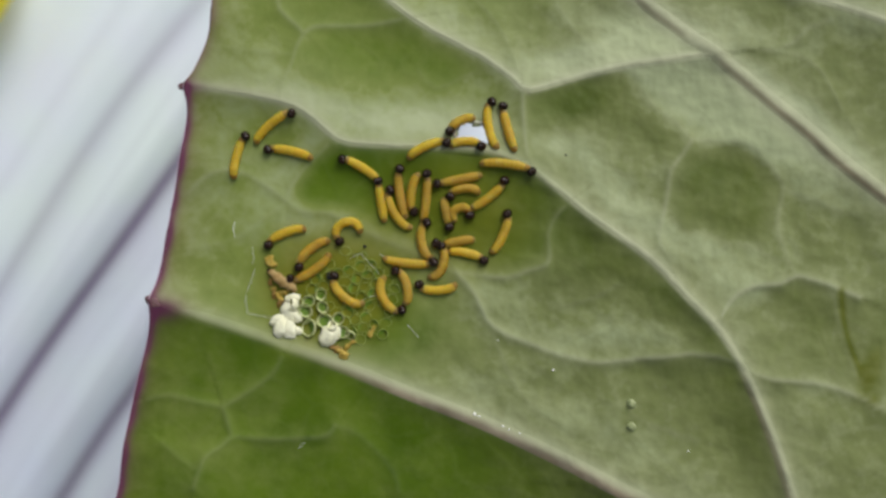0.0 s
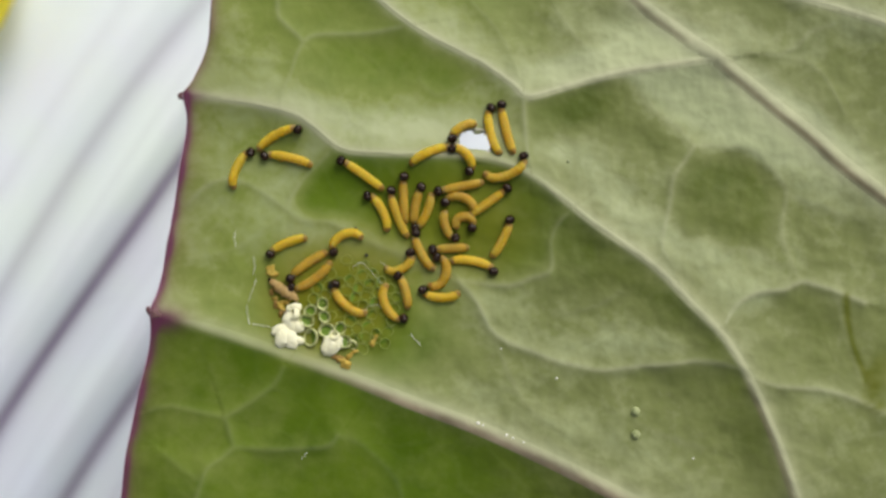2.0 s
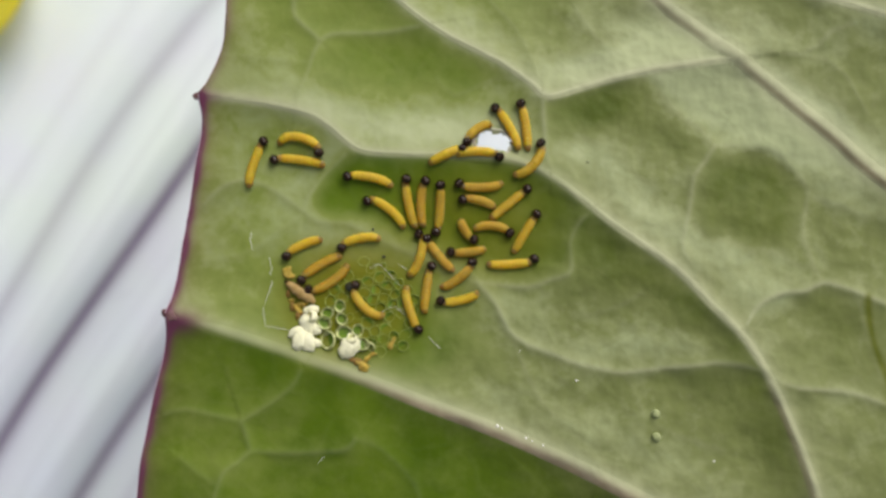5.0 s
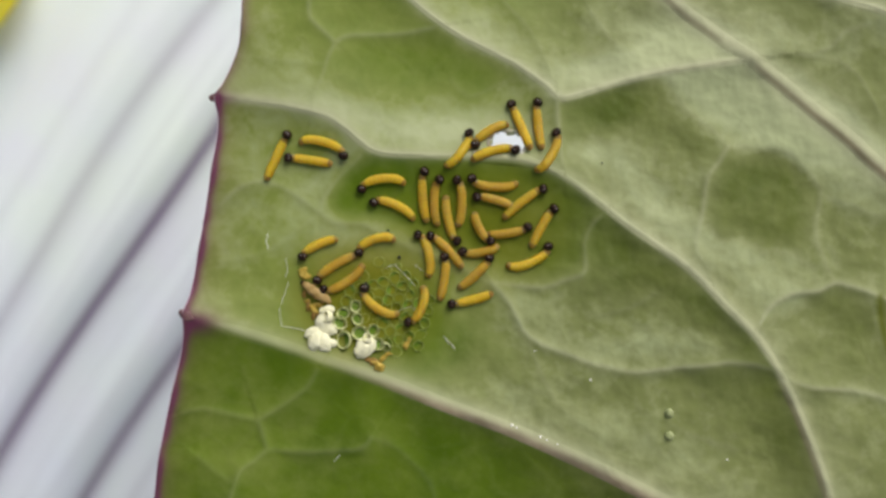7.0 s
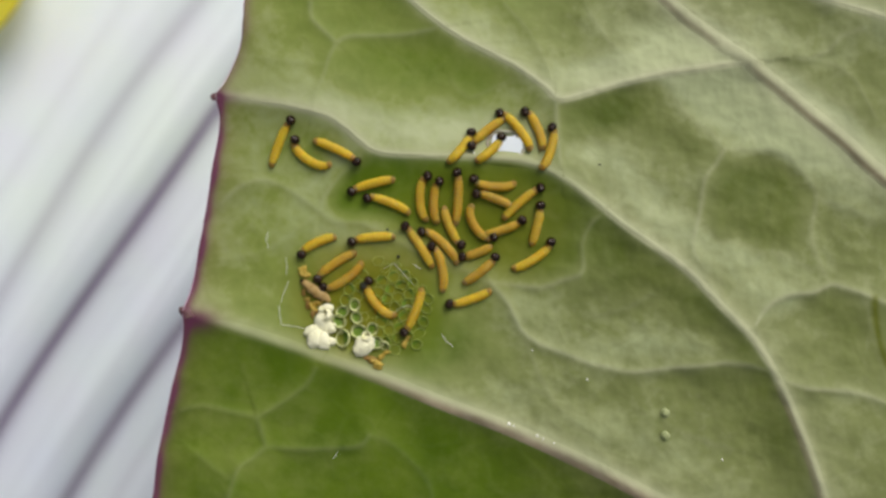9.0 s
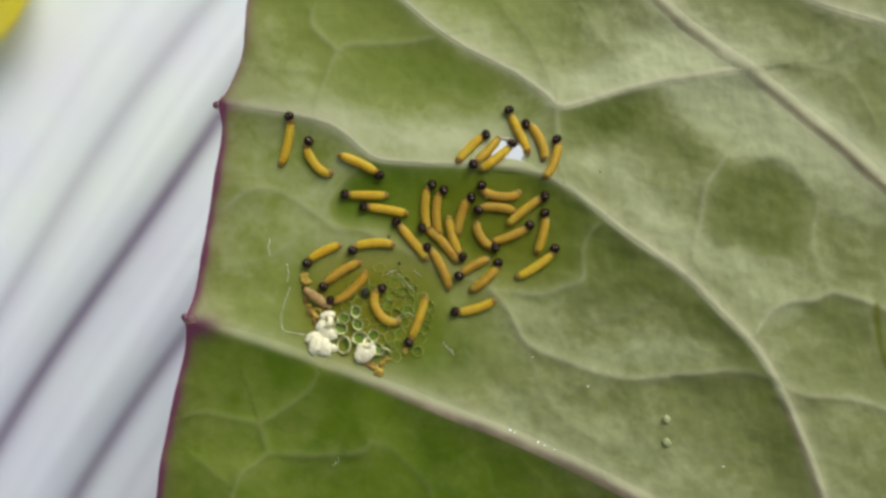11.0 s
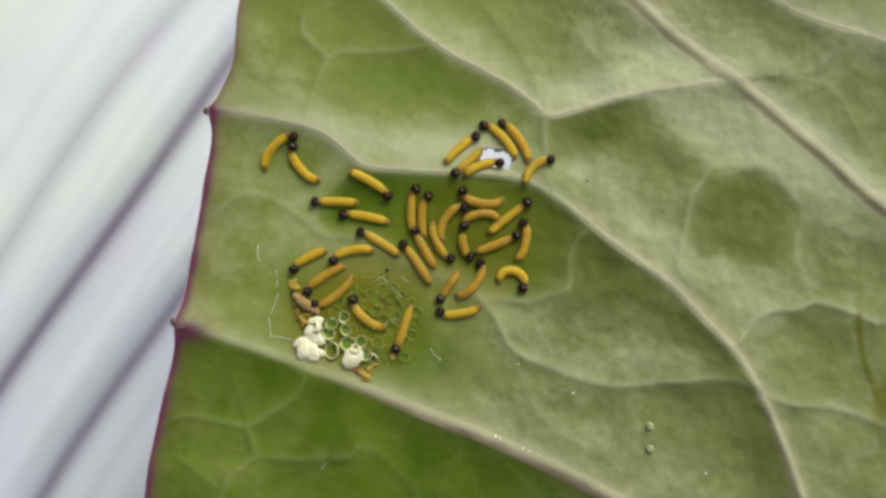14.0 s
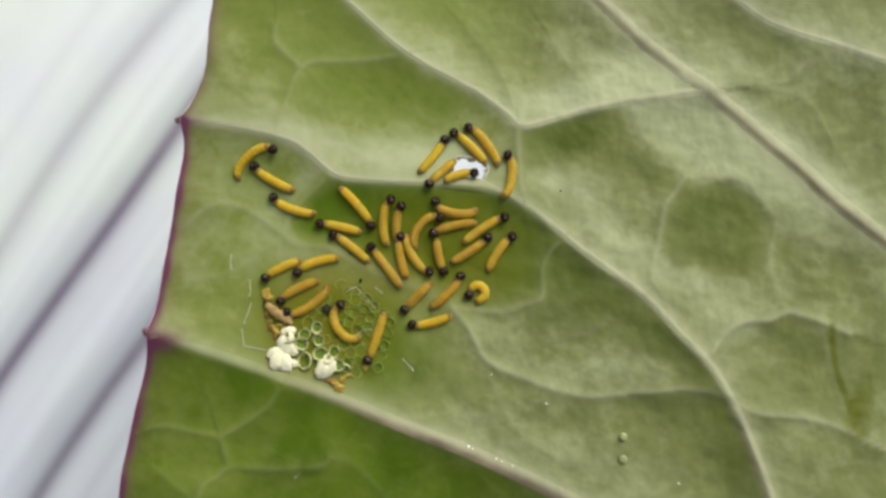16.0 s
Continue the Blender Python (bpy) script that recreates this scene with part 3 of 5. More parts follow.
# cells between veins where the wax is thin and the hollow's shade is painted in: corners, softness, amount
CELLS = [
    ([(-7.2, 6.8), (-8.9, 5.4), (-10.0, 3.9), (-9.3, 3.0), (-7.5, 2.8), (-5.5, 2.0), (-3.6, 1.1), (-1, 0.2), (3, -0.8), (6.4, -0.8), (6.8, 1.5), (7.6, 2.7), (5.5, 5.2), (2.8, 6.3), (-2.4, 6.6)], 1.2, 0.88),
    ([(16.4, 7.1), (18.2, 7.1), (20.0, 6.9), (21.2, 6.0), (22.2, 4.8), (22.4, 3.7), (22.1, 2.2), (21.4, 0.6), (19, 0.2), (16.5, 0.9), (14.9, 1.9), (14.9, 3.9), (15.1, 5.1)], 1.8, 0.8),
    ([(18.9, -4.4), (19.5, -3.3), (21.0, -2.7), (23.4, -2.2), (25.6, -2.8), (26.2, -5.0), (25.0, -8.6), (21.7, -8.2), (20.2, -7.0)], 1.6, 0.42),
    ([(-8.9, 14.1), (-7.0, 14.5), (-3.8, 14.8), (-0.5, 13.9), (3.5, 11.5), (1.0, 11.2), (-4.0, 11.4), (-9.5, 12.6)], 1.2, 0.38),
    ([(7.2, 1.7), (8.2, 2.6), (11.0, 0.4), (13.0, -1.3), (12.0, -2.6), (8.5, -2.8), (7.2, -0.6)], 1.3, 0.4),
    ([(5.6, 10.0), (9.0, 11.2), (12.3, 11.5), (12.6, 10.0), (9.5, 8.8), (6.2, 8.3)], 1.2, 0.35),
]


def inside(corners, x, y):
    """Depth of a place inside a many-cornered cell, in mm; negative outside."""
    ring = smooth_line([*corners, corners[0]], 0.8)
    within = np.zeros(np.shape(x), bool)
    for a, b in zip(ring, np.roll(ring, -1, 0)):
        rise = b[1] - a[1]
        if abs(rise) > 1e-9:
            within ^= ((a[1] > y) != (b[1] > y)) & (x < (b[0] - a[0]) * (y - a[1]) / rise + a[0])
    d = distance_to(np.vstack([ring, ring[:1] + 1e-6]), x, y)
    return np.where(within, d, -d)


def leaf_tint(x, y):
    """Wax bloom with painted light and shade, vein paleness and purple of the leaf at each place."""
    _, near, _ = leaf_form(x, y)
    ease = lambda v, a, b: np.clip((v - a) / (b - a), 0, 1) ** 2 * (3 - 2 * np.clip((v - a) / (b - a), 0, 1))
    wax = 0.58 - 0.03 * ease(x, -9, 5)
    above = y - np.interp(x, top_line[:, 0], top_line[:, 1])
    wax = wax * (1 - 0.2 * ease(above, 1.5, 5) * (1 - ease(x, 2, 9)))
    # greener below the low vein, painting the slope that turns away
    below = np.interp(x, low_line[:, 0], low_line[:, 1]) - y
    wax = wax * (1 - ease(below, 0.1, 0.6) * (0.92 - 0.3 * ease(x, 4, 20)))
    eggs = np.hypot((x + 6.4) / 5.0, (y + 3.3) / 3.4)
    wax = wax * (1 - 0.85 * (1 - ease(eggs, 0.6, 1.05)))
    for cx, cy, rx, ry, turn, more in BLOOM_AND_LIGHT + THIN_BLOOM_AND_SHADE:
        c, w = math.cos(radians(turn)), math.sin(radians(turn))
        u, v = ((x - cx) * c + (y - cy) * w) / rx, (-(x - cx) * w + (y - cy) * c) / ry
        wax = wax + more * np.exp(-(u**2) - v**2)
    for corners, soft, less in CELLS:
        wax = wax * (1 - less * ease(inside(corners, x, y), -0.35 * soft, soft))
    # shade in the creases below two of the veins, painted as a sharp end of the wax
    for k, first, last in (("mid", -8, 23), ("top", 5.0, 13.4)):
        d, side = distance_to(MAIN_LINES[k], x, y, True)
        crease_shade = ease(-side * d, -0.05, 0.35) * np.exp(-((d / 2.0) ** 2)) * ease(x, first, first + 2) * (1 - ease(x, last - 3, last))
        wax = wax - 0.75 * crease_shade * np.clip(wax, 0, 1)
    # wax rubbed off along a scratch
    scratch = distance_to(SCRATCH, x, y)
    rubbed = np.exp(-((scratch / 0.22) ** 2)) + 0.8 * np.exp(-(np.hypot((x - 28.4 - 0.35 * (y + 8)) / 0.8, (y + 8.3) / 1.9) ** 4))
    wax = wax - 0.6 * np.clip(rubbed, 0, 1)
    # thinner wax beside the egg patch
    wax = wax - 0.2 * np.exp(-(np.hypot((x + 3.4) / 4.0, (y + 6.0) / 2.6) ** 2))
    edge = x - edge_x(y)
    # purple spreads a little way along the veins that end at the margin
    stain_shade = 0.75 * np.exp(-(np.hypot((x + 18.3) / 1.2, (y + 3.9) / 0.75) ** 2)) + 0.45 * np.exp(-(np.hypot((x + 16.5) / 0.8, (y - 10.7) / 0.4) ** 2))
    juice = 0.34 * np.clip(rubbed, 0, 1) + 0.48 * np.exp(-(np.hypot((x - 0.3) / 5.2, (y - 2.0) / 4.3) ** 4)) + 0.85 * np.exp(-(np.hypot((x + 7.6) / 4.6, (y + 2.5) / 4.1) ** 4))
    return {"wax": wax, "grey": ease(x + 5 * ease(-y, 0, 4) * ease(y, -14, -9), -2, 11), "juice": np.clip(juice, 0, 1), "brown": np.zeros_like(x), "vein": np.clip(near * (1 - 0.5 * (1 - ease(x, -13, -3)) * (1 - ease(y, -1, 3))) * (0.35 + 1.1 * np.clip(wax, 0, 0.6)), 0, 0.85), "purple": np.clip((1 - 0.5 * ease(y, 10.0, 11.5)) * (0.85 + 0.2 * np.sin(1.9 * y) * np.sin(0.7 * y + 1)) * (0.85 * np.exp(-((edge / 0.42) ** 2)) + 0.34 * np.exp(-edge / 0.8) + 0.16 * np.exp(-edge / 1.8)) + stain_shade, 0, 1)}


def vein_strip(name, points, thick, lift, parent, streak, shift, band, hue):
    """A low rounded ridge that lies on the blade along a vein."""
    line = smooth_line(points, 0.3)
    d = np.gradient(line, axis=0)
    side = np.stack([-d[:, 1], d[:, 0]], 1) / np.hypot(d[:, 0], d[:, 1])[:, None]
    q = np.linspace(-1, 1, 13)
    wide = thick * np.linspace(0.75, 1.3, len(line))[:, None] * 2.3
    x, y = line[:, :1] + side[:, :1] * q * wide, line[:, 1:] + side[:, 1:] * q * wide
    h = leaf_form(x, y)[0] - 0.004 * np.maximum(x - 26, 0) ** 2 - 0.006 * np.maximum(np.abs(y + 1) - 20, 0) ** 2
    z = h + lift * wide / 1.5 * np.exp(-3.8 * q**2) + 0.006 - 0.13 * np.abs(q) ** 4
    me = bpy.data.meshes.new(name)
    ny, nx = x.shape
    i = np.arange(ny - 1)[:, None] * nx + np.arange(nx - 1)[None]
    quads = np.stack([i, i + 1, i + nx + 1, i + nx], -1).reshape(-1, 4)
    me.from_pydata((np.stack([x, y, z], -1).reshape(-1, 3) * MM).tolist(), [], quads.tolist())
    values = leaf_tint(x, y)
    # crest colour falls off faster on the lower flank, as painted shade
    values["vein"] = np.clip(values["vein"] + 0.14 * np.exp(-np.where(q > 0, 4, 18) * q**2)[None] * np.ones_like(x), 0, 0.9)
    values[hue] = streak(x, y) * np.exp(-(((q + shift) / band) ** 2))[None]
    for key, v in values.items():
        me.attributes.new(key, "FLOAT", "POINT").data.foreach_set("value", np.ascontiguousarray(v.ravel(), dtype=np.float32))
    me.materials.append(BLADE)
    me.polygons.foreach_set("use_smooth", [True] * len(me.polygons))
    ob = new(name, me)
    ob.parent = parent
    s = ob.modifiers.new("thickness", "SOLIDIFY")
    s.thickness, s.offset = 0.1 * MM, 1
    return tagged(ob, "pale raised vein with a faint brown tint")


def green_leaf():
    thing = tagged(new("cabbage_leaf"), "grey-green cabbage leaf, underside up, with purple margin and raised pale veins", "leaf")
    ys = np.concatenate([np.linspace(-51, -22, 60)[:-1], np.arange(-22, 22, 0.14), np.linspace(22, 47, 50)])
    us = np.concatenate([np.arange(0, 56, 0.14), np.linspace(56, 84, 40)]) / 84

    def place(u, y):
        left = edge_x(y)
        right = 52 - 0.016 * (y + 3) ** 2
        wide = np.maximum(right - left, 0.5)
        x = left + u * wide
        h, _, _ = leaf_form(x, y)
        from_edge = x - left
        h = h + 0.25 * np.exp(-from_edge / 0.5) + 0.12 * np.sin(y * 1.3) * np.exp(-from_edge / 1.5)
        h = h - 0.004 * np.maximum(x - 26, 0) ** 2 - 0.006 * np.maximum(np.abs(y + 1) - 20, 0) ** 2
        hx, hy, ha, hb = HOLE
        a = np.arctan2(y - hy, x - hx)
        hole = np.hypot((x - hx) / ha, (y - hy) / hb) < 1 + 0.06 * np.sin(3 * a + 1) + 0.035 * np.sin(7 * a)
        h = h - 0.15 * np.exp(-np.maximum(np.hypot((x - hx) / ha, (y - hy) / hb) - 1, 0) * 3)
        # points just inside the hole are drawn out to its edge
        rim = 1 + 0.06 * np.sin(3 * a + 1) + 0.035 * np.sin(7 * a)
        r = np.hypot((x - hx) / ha, (y - hy) / hb) / rim
        near = (r < 1) & (r > 0.8)
        x, y = np.where(near, hx + (x - hx) / np.maximum(r, 0.1), x), np.where(near, hy + (y - hy) / np.maximum(r, 0.1), y)
        return x, y, h, ~hole | near

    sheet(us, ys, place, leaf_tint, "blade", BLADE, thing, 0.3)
    # raised veins
    for k, (thick, _, points) in MAIN.items():
        # brown streak along the lower flank of some veins; the rib's paints its ridge shade
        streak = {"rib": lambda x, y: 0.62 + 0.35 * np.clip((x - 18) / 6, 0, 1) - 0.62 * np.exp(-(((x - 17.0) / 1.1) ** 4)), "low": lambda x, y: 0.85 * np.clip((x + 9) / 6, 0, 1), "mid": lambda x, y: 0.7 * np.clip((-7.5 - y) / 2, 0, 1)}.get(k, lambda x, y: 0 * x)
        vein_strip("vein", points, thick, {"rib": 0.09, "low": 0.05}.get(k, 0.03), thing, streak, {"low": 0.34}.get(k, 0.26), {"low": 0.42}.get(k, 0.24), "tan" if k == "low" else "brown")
    # margin, its highlight painted pale pink, with a tooth at each vein end
    line = smooth_line(EDGE, 0.3)
    zs = leaf_form(line[:, 0], line[:, 1])[0] + 0.10 + 0.12 * np.sin(line[:, 1] * 1.3) - 0.006 * np.maximum(np.abs(line[:, 1] + 1) - 20, 0) ** 2
    radii = [0.095 + 0.025 * noise.noise(Vector((i * 0.11, 0, 5))) for i in range(len(line))]
    part("margin", tube([(float(x), float(y), float(z)) for (x, y), z in zip(line, zs)], radii, 10), RIM, thing, "thin leaf margin with its highlight painted pale pink")
    for x, y, size, turn in ((-17.05, 10.72, 0.30, -12), (-19.1, -3.4, 0.40, -30)):
        bm = lump(size, 0.35, x, 0.55)
        tooth = part("tooth", bm, TOOTH, thing, "small purple tooth on the leaf margin")
        tooth.matrix_basis = pose(x * MM, y * MM, (height(x, y) + 0.12) * MM, 0, 0, turn) @ Matrix.Diagonal((1.35, 0.9, 0.9, 1))
    # chewed rim of the hole
    hx, hy, ha, hb = HOLE
    ring = []
    for i in range(61):
        a = math.tau * i / 60
        r = 1 + 0.06 * math.sin(3 * a + 1) + 0.035 * math.sin(7 * a)
        x, y = hx + ha * r * math.cos(a), hy + hb * r * math.sin(a)
        ring.append((x, y, height(x, y) - 0.16))
    part("hole_rim", tube(ring, [0.12 + 0.03 * math.sin(i * 1.7) * math.sin(i * 0.37) for i in range(61)], 10), VEIN, thing, "pale chewed rim of a hole eaten through")
    stalk = [(44, -14, -1.5), (50, -20, -4), (56, -26, -40), (58, -30, -150), (58, -30, -298)]
    part("stalk", tube(smooth_line(stalk, 5), 2.2, 12), STALK, thing, "pale green leaf stalk")
    return thing


# ---- what lies on the leaf ----
def on_leaf(x, y, lift=0.0, turn=0.0, tilt=0.0, lean=0.0):
    return pose(x * MM, y * MM, (height(x, y) + lift) * MM, tilt, lean, turn)


def egg_bases():
    """Rings that stay where the eggs were glued, in a close-packed patch."""
    patch = tagged(new("egg_patch"), "hatched egg patch of low translucent green rings glued to the leaf", "egg remains")
    wall = lathe([(0.35, 0.0), (0.385, 0.10), (0.37, 0.20), (0.345, 0.21), (0.33, 0.08), (0.33, 0.0)], 12)
    base = lathe([(0.001, 0.03), (0.16, 0.025), (0.345, 0.015)], 12)
    rnd = random.Random(4)
    walls = floors = None
    for i in range(-9, 10):
        for j in range(-9, 10):
            x = -5.6 + 0.76 * (i + 0.5 * j) * math.cos(0.25) - 0.66 * j * math.sin(0.25)
            y = -3.9 + 0.76 * (i + 0.5 * j) * math.sin(0.25) + 0.66 * j * math.cos(0.25)
            inside = ((x + 6.0) / 2.9) ** 2 + ((y + 3.2) / 3.1) ** 2 + 0.35 * noise.noise(Vector((x, y, 2)))
            if not (inside < 1 and y > -7.4 - 0.38 * (x + 7) and x + y > -11.4 and rnd.random() > 0.2):
                continue
            x, y = x + rnd.uniform(-0.06, 0.06), y + rnd.uniform(-0.06, 0.06)
            m = on_leaf(x, y, -0.03, rnd.uniform(0, 360), rnd.uniform(-6, 6), rnd.uniform(-6, 6)) @ Matrix.Diagonal((rnd.uniform(0.9, 1.12), rnd.uniform(0.75, 1.08), rnd.uniform(0.2, 1.0), 1))
            if walls is None:
                ring = part("egg_base", wall, RING, patch)
                bed = part("floor", base, FLOOR, ring)
                walls, floors = ring.data, bed.data
            else:
                ring, bed = new("egg_base", walls), new("floor", floors)
                ring.parent, bed.parent = patch, ring
            ring.matrix_basis = m


def egg_shells():
    """Crumpled white shells in a heap, and open papery cups seen from above."""
    label, kind, group = "empty white papery shell of a hatched egg", "egg shell", "hatched egg shells"
    cup = lathe([(0.70, 0.0), (0.92, 0.25), (1.0, 0.6), (0.98, 0.95), (0.93, 1.02), (0.905, 0.94), (0.93, 0.6), (0.86, 0.25), (0.64, 0.05)], 18)
    for v in cup.verts:
        v.co += Vector((1, 1, 0.6)) * MM * 0.13 * noise.noise(v.co / MM * 1.9)
    first = None
    for x, y, size, tilt in ((-9.16, -4.07, 0.4, 12), (-8.00, -3.83, 0.34, 8), (-7.82, -4.76, 0.44, 10), (-8.74, -5.18, 0.47, 24), (-6.66, -5.50, 0.38, 14), (-8.12, -2.97, 0.34, 6), (-8.92, -3.46, 0.36, 8), (-6.10, -5.56, 0.28, 30), (-6.96, -4.58, 0.36, 6)):
        if first is None:
            ob = first = tagged(new("egg_shell"), "open papery cup of a hatched egg shell", kind, group)
            part("wall", cup, SHELL_THIN, first)
            part("floor", lathe([(0.001, 0.12), (0.4, 0.11), (0.72, 0.10)], 14), FLOOR, first, "dark green floor")
        else:
            ob = copy_thing(first, Matrix.Identity(4))
        ob.matrix_basis = on_leaf(x, y, 0.0, x * 300, tilt, 0) @ Matrix.Diagonal((size * 1.3, size * 1.08, size * 0.9, 1))
    first = None
    for x, y, size, tilt, turn in ((-9.62, -3.72, 0.46, 52, 250), (-7.18, -5.32, 0.40, 48, 200), (-10.4, -3.45, 0.30, 70, 140)):
        if first is None:
            bowl = lathe([(0.02, 0.0), (0.45, 0.10), (0.80, 0.42), (0.95, 0.95), (0.86, 1.35), (0.80, 1.37), (0.87, 0.95), (0.72, 0.47), (0.40, 0.18), (0.02, 0.10)], 20)
            for v in bowl.verts:
                v.co += v.co.normalized() * MM * 0.22 * noise.noise(v.co / MM * 2.1)
                v.co.x *= 0.82 + 0.1 * math.sin(v.co.z / MM * 2)
            ob = first = link_mesh("egg_shell", bowl, SHELL)
            tagged(first, "thin cream-white open egg shell lying on its side", kind, group)
        else:
            ob = copy_thing(first, Matrix.Identity(4))
        ob.matrix_basis = on_leaf(x, y, size * 0.55, turn, tilt, 0) @ Matrix.Diagonal((size, size, size, 1))
    for n, (x, y, size, squash) in enumerate(((-9.90, -3.21, 0.26, 0.8), (-10.20, -3.55, 0.16, 1), (-10.21, -4.13, 0.42, 0.7), (-9.84, -4.38, 0.34, 0.7), (-10.89, -4.68, 0.33, 0.8), (-10.70, -5.17, 0.4, 0.7), (-10.21, -5.23, 0.42, 0.6), (-9.66, -5.36, 0.22, 0.8), (-7.46, -5.68, 0.46, 0.75), (-7.70, -5.55, 0.3, 0.9), (-7.15, -5.56, 0.26, 0.9))):
        bm = lump(size * 1.4, 0.14, n + 1.3, squash * 0.9, 4)
        for v in bm.verts:
            fold = abs(noise.noise(v.co / MM * 1.5 / size + Vector((n, 0, 0))))
            v.co *= 1.06 - 0.42 * max(0.0, 0.28 - fold) + 0.06 * noise.noise(v.co / MM * 4 / size)
        ob = link_mesh("egg_shell", bm, SHELL)
        ob.matrix_basis = on_leaf(x, y, size * squash * 0.7, n * 50) @ Matrix.Diagonal((1.2, 0.85, 0.9, 1))
        tagged(ob, label + ", crumpled", kind, group)


def scraps():
    rnd = random.Random(9)
    spots = [("brown", -6.9, -6.6, 0.45), ("amber", -6.6, -6.9, 0.5), ("amber", -6.35, -6.4, 0.4), ("brown", -7.3, -6.4, 0.35), ("amber", -11.5, -0.6, 0.38), ("amber", -11.3, -1.0, 0.3),
             ("amber", -10.9, -3.1, 0.42), ("brown", -10.5, -3.4, 0.4), ("amber", -11.3, -2.6, 0.3), ("amber", -4.8, -5.5, 0.36), ("amber", -6.0, -6.1, 0.25), ("amber", -11.55, -0.85, 0.42), ("brown", -11.2, -3.0, 0.36), ("amber", -10.6, -2.9, 0.34), ("brown", -11.5, -2.2, 0.30), ("amber", -10.3, -2.7, 0.28), ("brown", -10.9, -3.6, 0.30), ("amber", -4.6, -5.2, 0.22)]
    for kind, x, y, size in spots:
        bm = lump(size * 0.62, 0.9, x * 3 + y, 0.5)
        for v in bm.verts:
            v.co += Vector((1, 1, 0.8)) * MM * 0.35 * size * noise.noise(v.co / MM * 4 + Vector((x, y, 0)))
        ob = link_mesh("egg_scrap", bm, AMBER if kind == "amber" else BROWN)
        ob.matrix_basis = on_leaf(x, y, 0.08, rnd.uniform(0, 360)) @ Matrix.Diagonal((1.2, 0.7, 1, 1))
        tagged(ob, "crumpled amber scrap of eaten egg shell" if kind == "amber" else "dark brown dried scrap beside the eggs", "debris", "scraps by the eggs")


def dead_larva():
    thing = tagged(new("shrivelled_caterpillar"), "shrivelled pale orange dead caterpillar lying among egg shells", "caterpillar")
    path = [(-0.95, 0.55, 0.2), (-0.6, 0.35, 0.3), (-0.2, 0.02, 0.34), (0.25, -0.3, 0.34), (0.6, -0.5, 0.28), (0.8, -0.75, 0.2)]
    line = smooth_line(path, 0.07)
    radii = [0.10 + 0.24 * math.sin(math.pi * (i + 1) / (len(line) + 1)) ** 0.7 * (1 + 0.22 * math.sin(i * 2.1) + 0.15 * math.sin(i * 0.9)) for i in range(len(line))]
    part("body", tube([tuple(p) for p in line], radii, 10, 0.7), DEAD, thing)
    part("head", lump(0.13, 0.2, 3), HEAD, thing, "small dark withered head").location = vec(-1.0, 0.62, 0.2)
    thing.matrix_basis = on_leaf(-10.6, -2.0, -0.02)


def small_bits():
    for x, y, size in ((7.25, -7.97, 0.07), (16.2, -13.35, 0.06), (2.05, -10.8, 0.10), (2.35, -10.95, 0.06), (3.9, -11.6, 0.07), (4.3, -11.8, 0.05), (5.0, -12.1, 0.05), (3.6, -6.0, 0.05), (0.6, 4.55, 0.09), (-0.2, 7.0, 0.06)):
        ob = link_mesh("grit", lump(size, 0.4, x, 0.8, 2), GRIT)
        ob.matrix_basis = on_leaf(x, y, size * 0.5)
        tagged(ob, "tiny white grain lying on the leaf", "grit", "white grains")
    for x, y in ((12.4, -10.2), (12.4, -11.7)):
        ob = link_mesh("leaf_blister", lump(0.29, 0.18, x + y, 1.25), BUMP)
        ob.matrix_basis = on_leaf(x, y, 0.02)
        tagged(ob, "small round green blister on the leaf", "blister", "blisters")
    for x, y, size in ((-7.45, -1.75, 0.30), (8.1, 6.2, 0.06), (-5.2, 0.2, 0.11), (-5.9, 2.0, 0.08)):
        ob = link_mesh("frass_pellet", lump(size, 0.3, y, 0.85), FRASS)
        ob.matrix_basis = on_leaf(x, y, size * 0.6)
        tagged(ob, "dark pellet of caterpillar droppings", "droppings", "droppings")
    lines = [[(-13.87, 1.86), (-13.94, 1.31), (-13.83, 0.83)],
             [(-13.12, -3.04), (-13.05, -3.63), (-12.87, -4.22), (-12.17, -4.34), (-11.44, -4.53)],
             [(-12.70, 0.20), (-12.59, -0.43), (-12.67, -0.98)],
             [(-6.19, -0.61), (-5.56, -0.29), (-4.90, -0.88), (-4.20, -1.69)],
             [(-2.34, -4.99), (-2.05, -5.32), (-1.61, -5.80)],
             [(-4.23, -0.29), (-3.68, -0.66)],
             [(-9.31, -12.87), (-9.61, -13.23), (-9.72, -13.38)],
             [(-12.52, -1.35), (-13.01, -2.82)],
             [(-11.25, -4.60), (-10.67, -4.75)],
             [(-5.73, -3.60), (-4.62, -3.06), (-3.81, -3.61)]]
    for pts in lines:
        line = smooth_line(pts, 0.12)
        path = [(float(x) + 0.018 * math.sin(i * 1.3), float(y) + 0.016 * math.cos(i * 1.1), height(x, y) + 0.06 + 0.03 * math.sin(i * 0.9)) for i, (x, y) in enumerate(line)]
        ob = link_mesh("silk_thread", tube(path, 0.014, 5), SILK)
        tagged(ob, "fine white silk thread spun over the leaf", "silk", "silk threads")


# ---- caterpillars ----
SEGMENTS, RADIUS, HEAD_RADIUS = 11, 0.292, 0.325


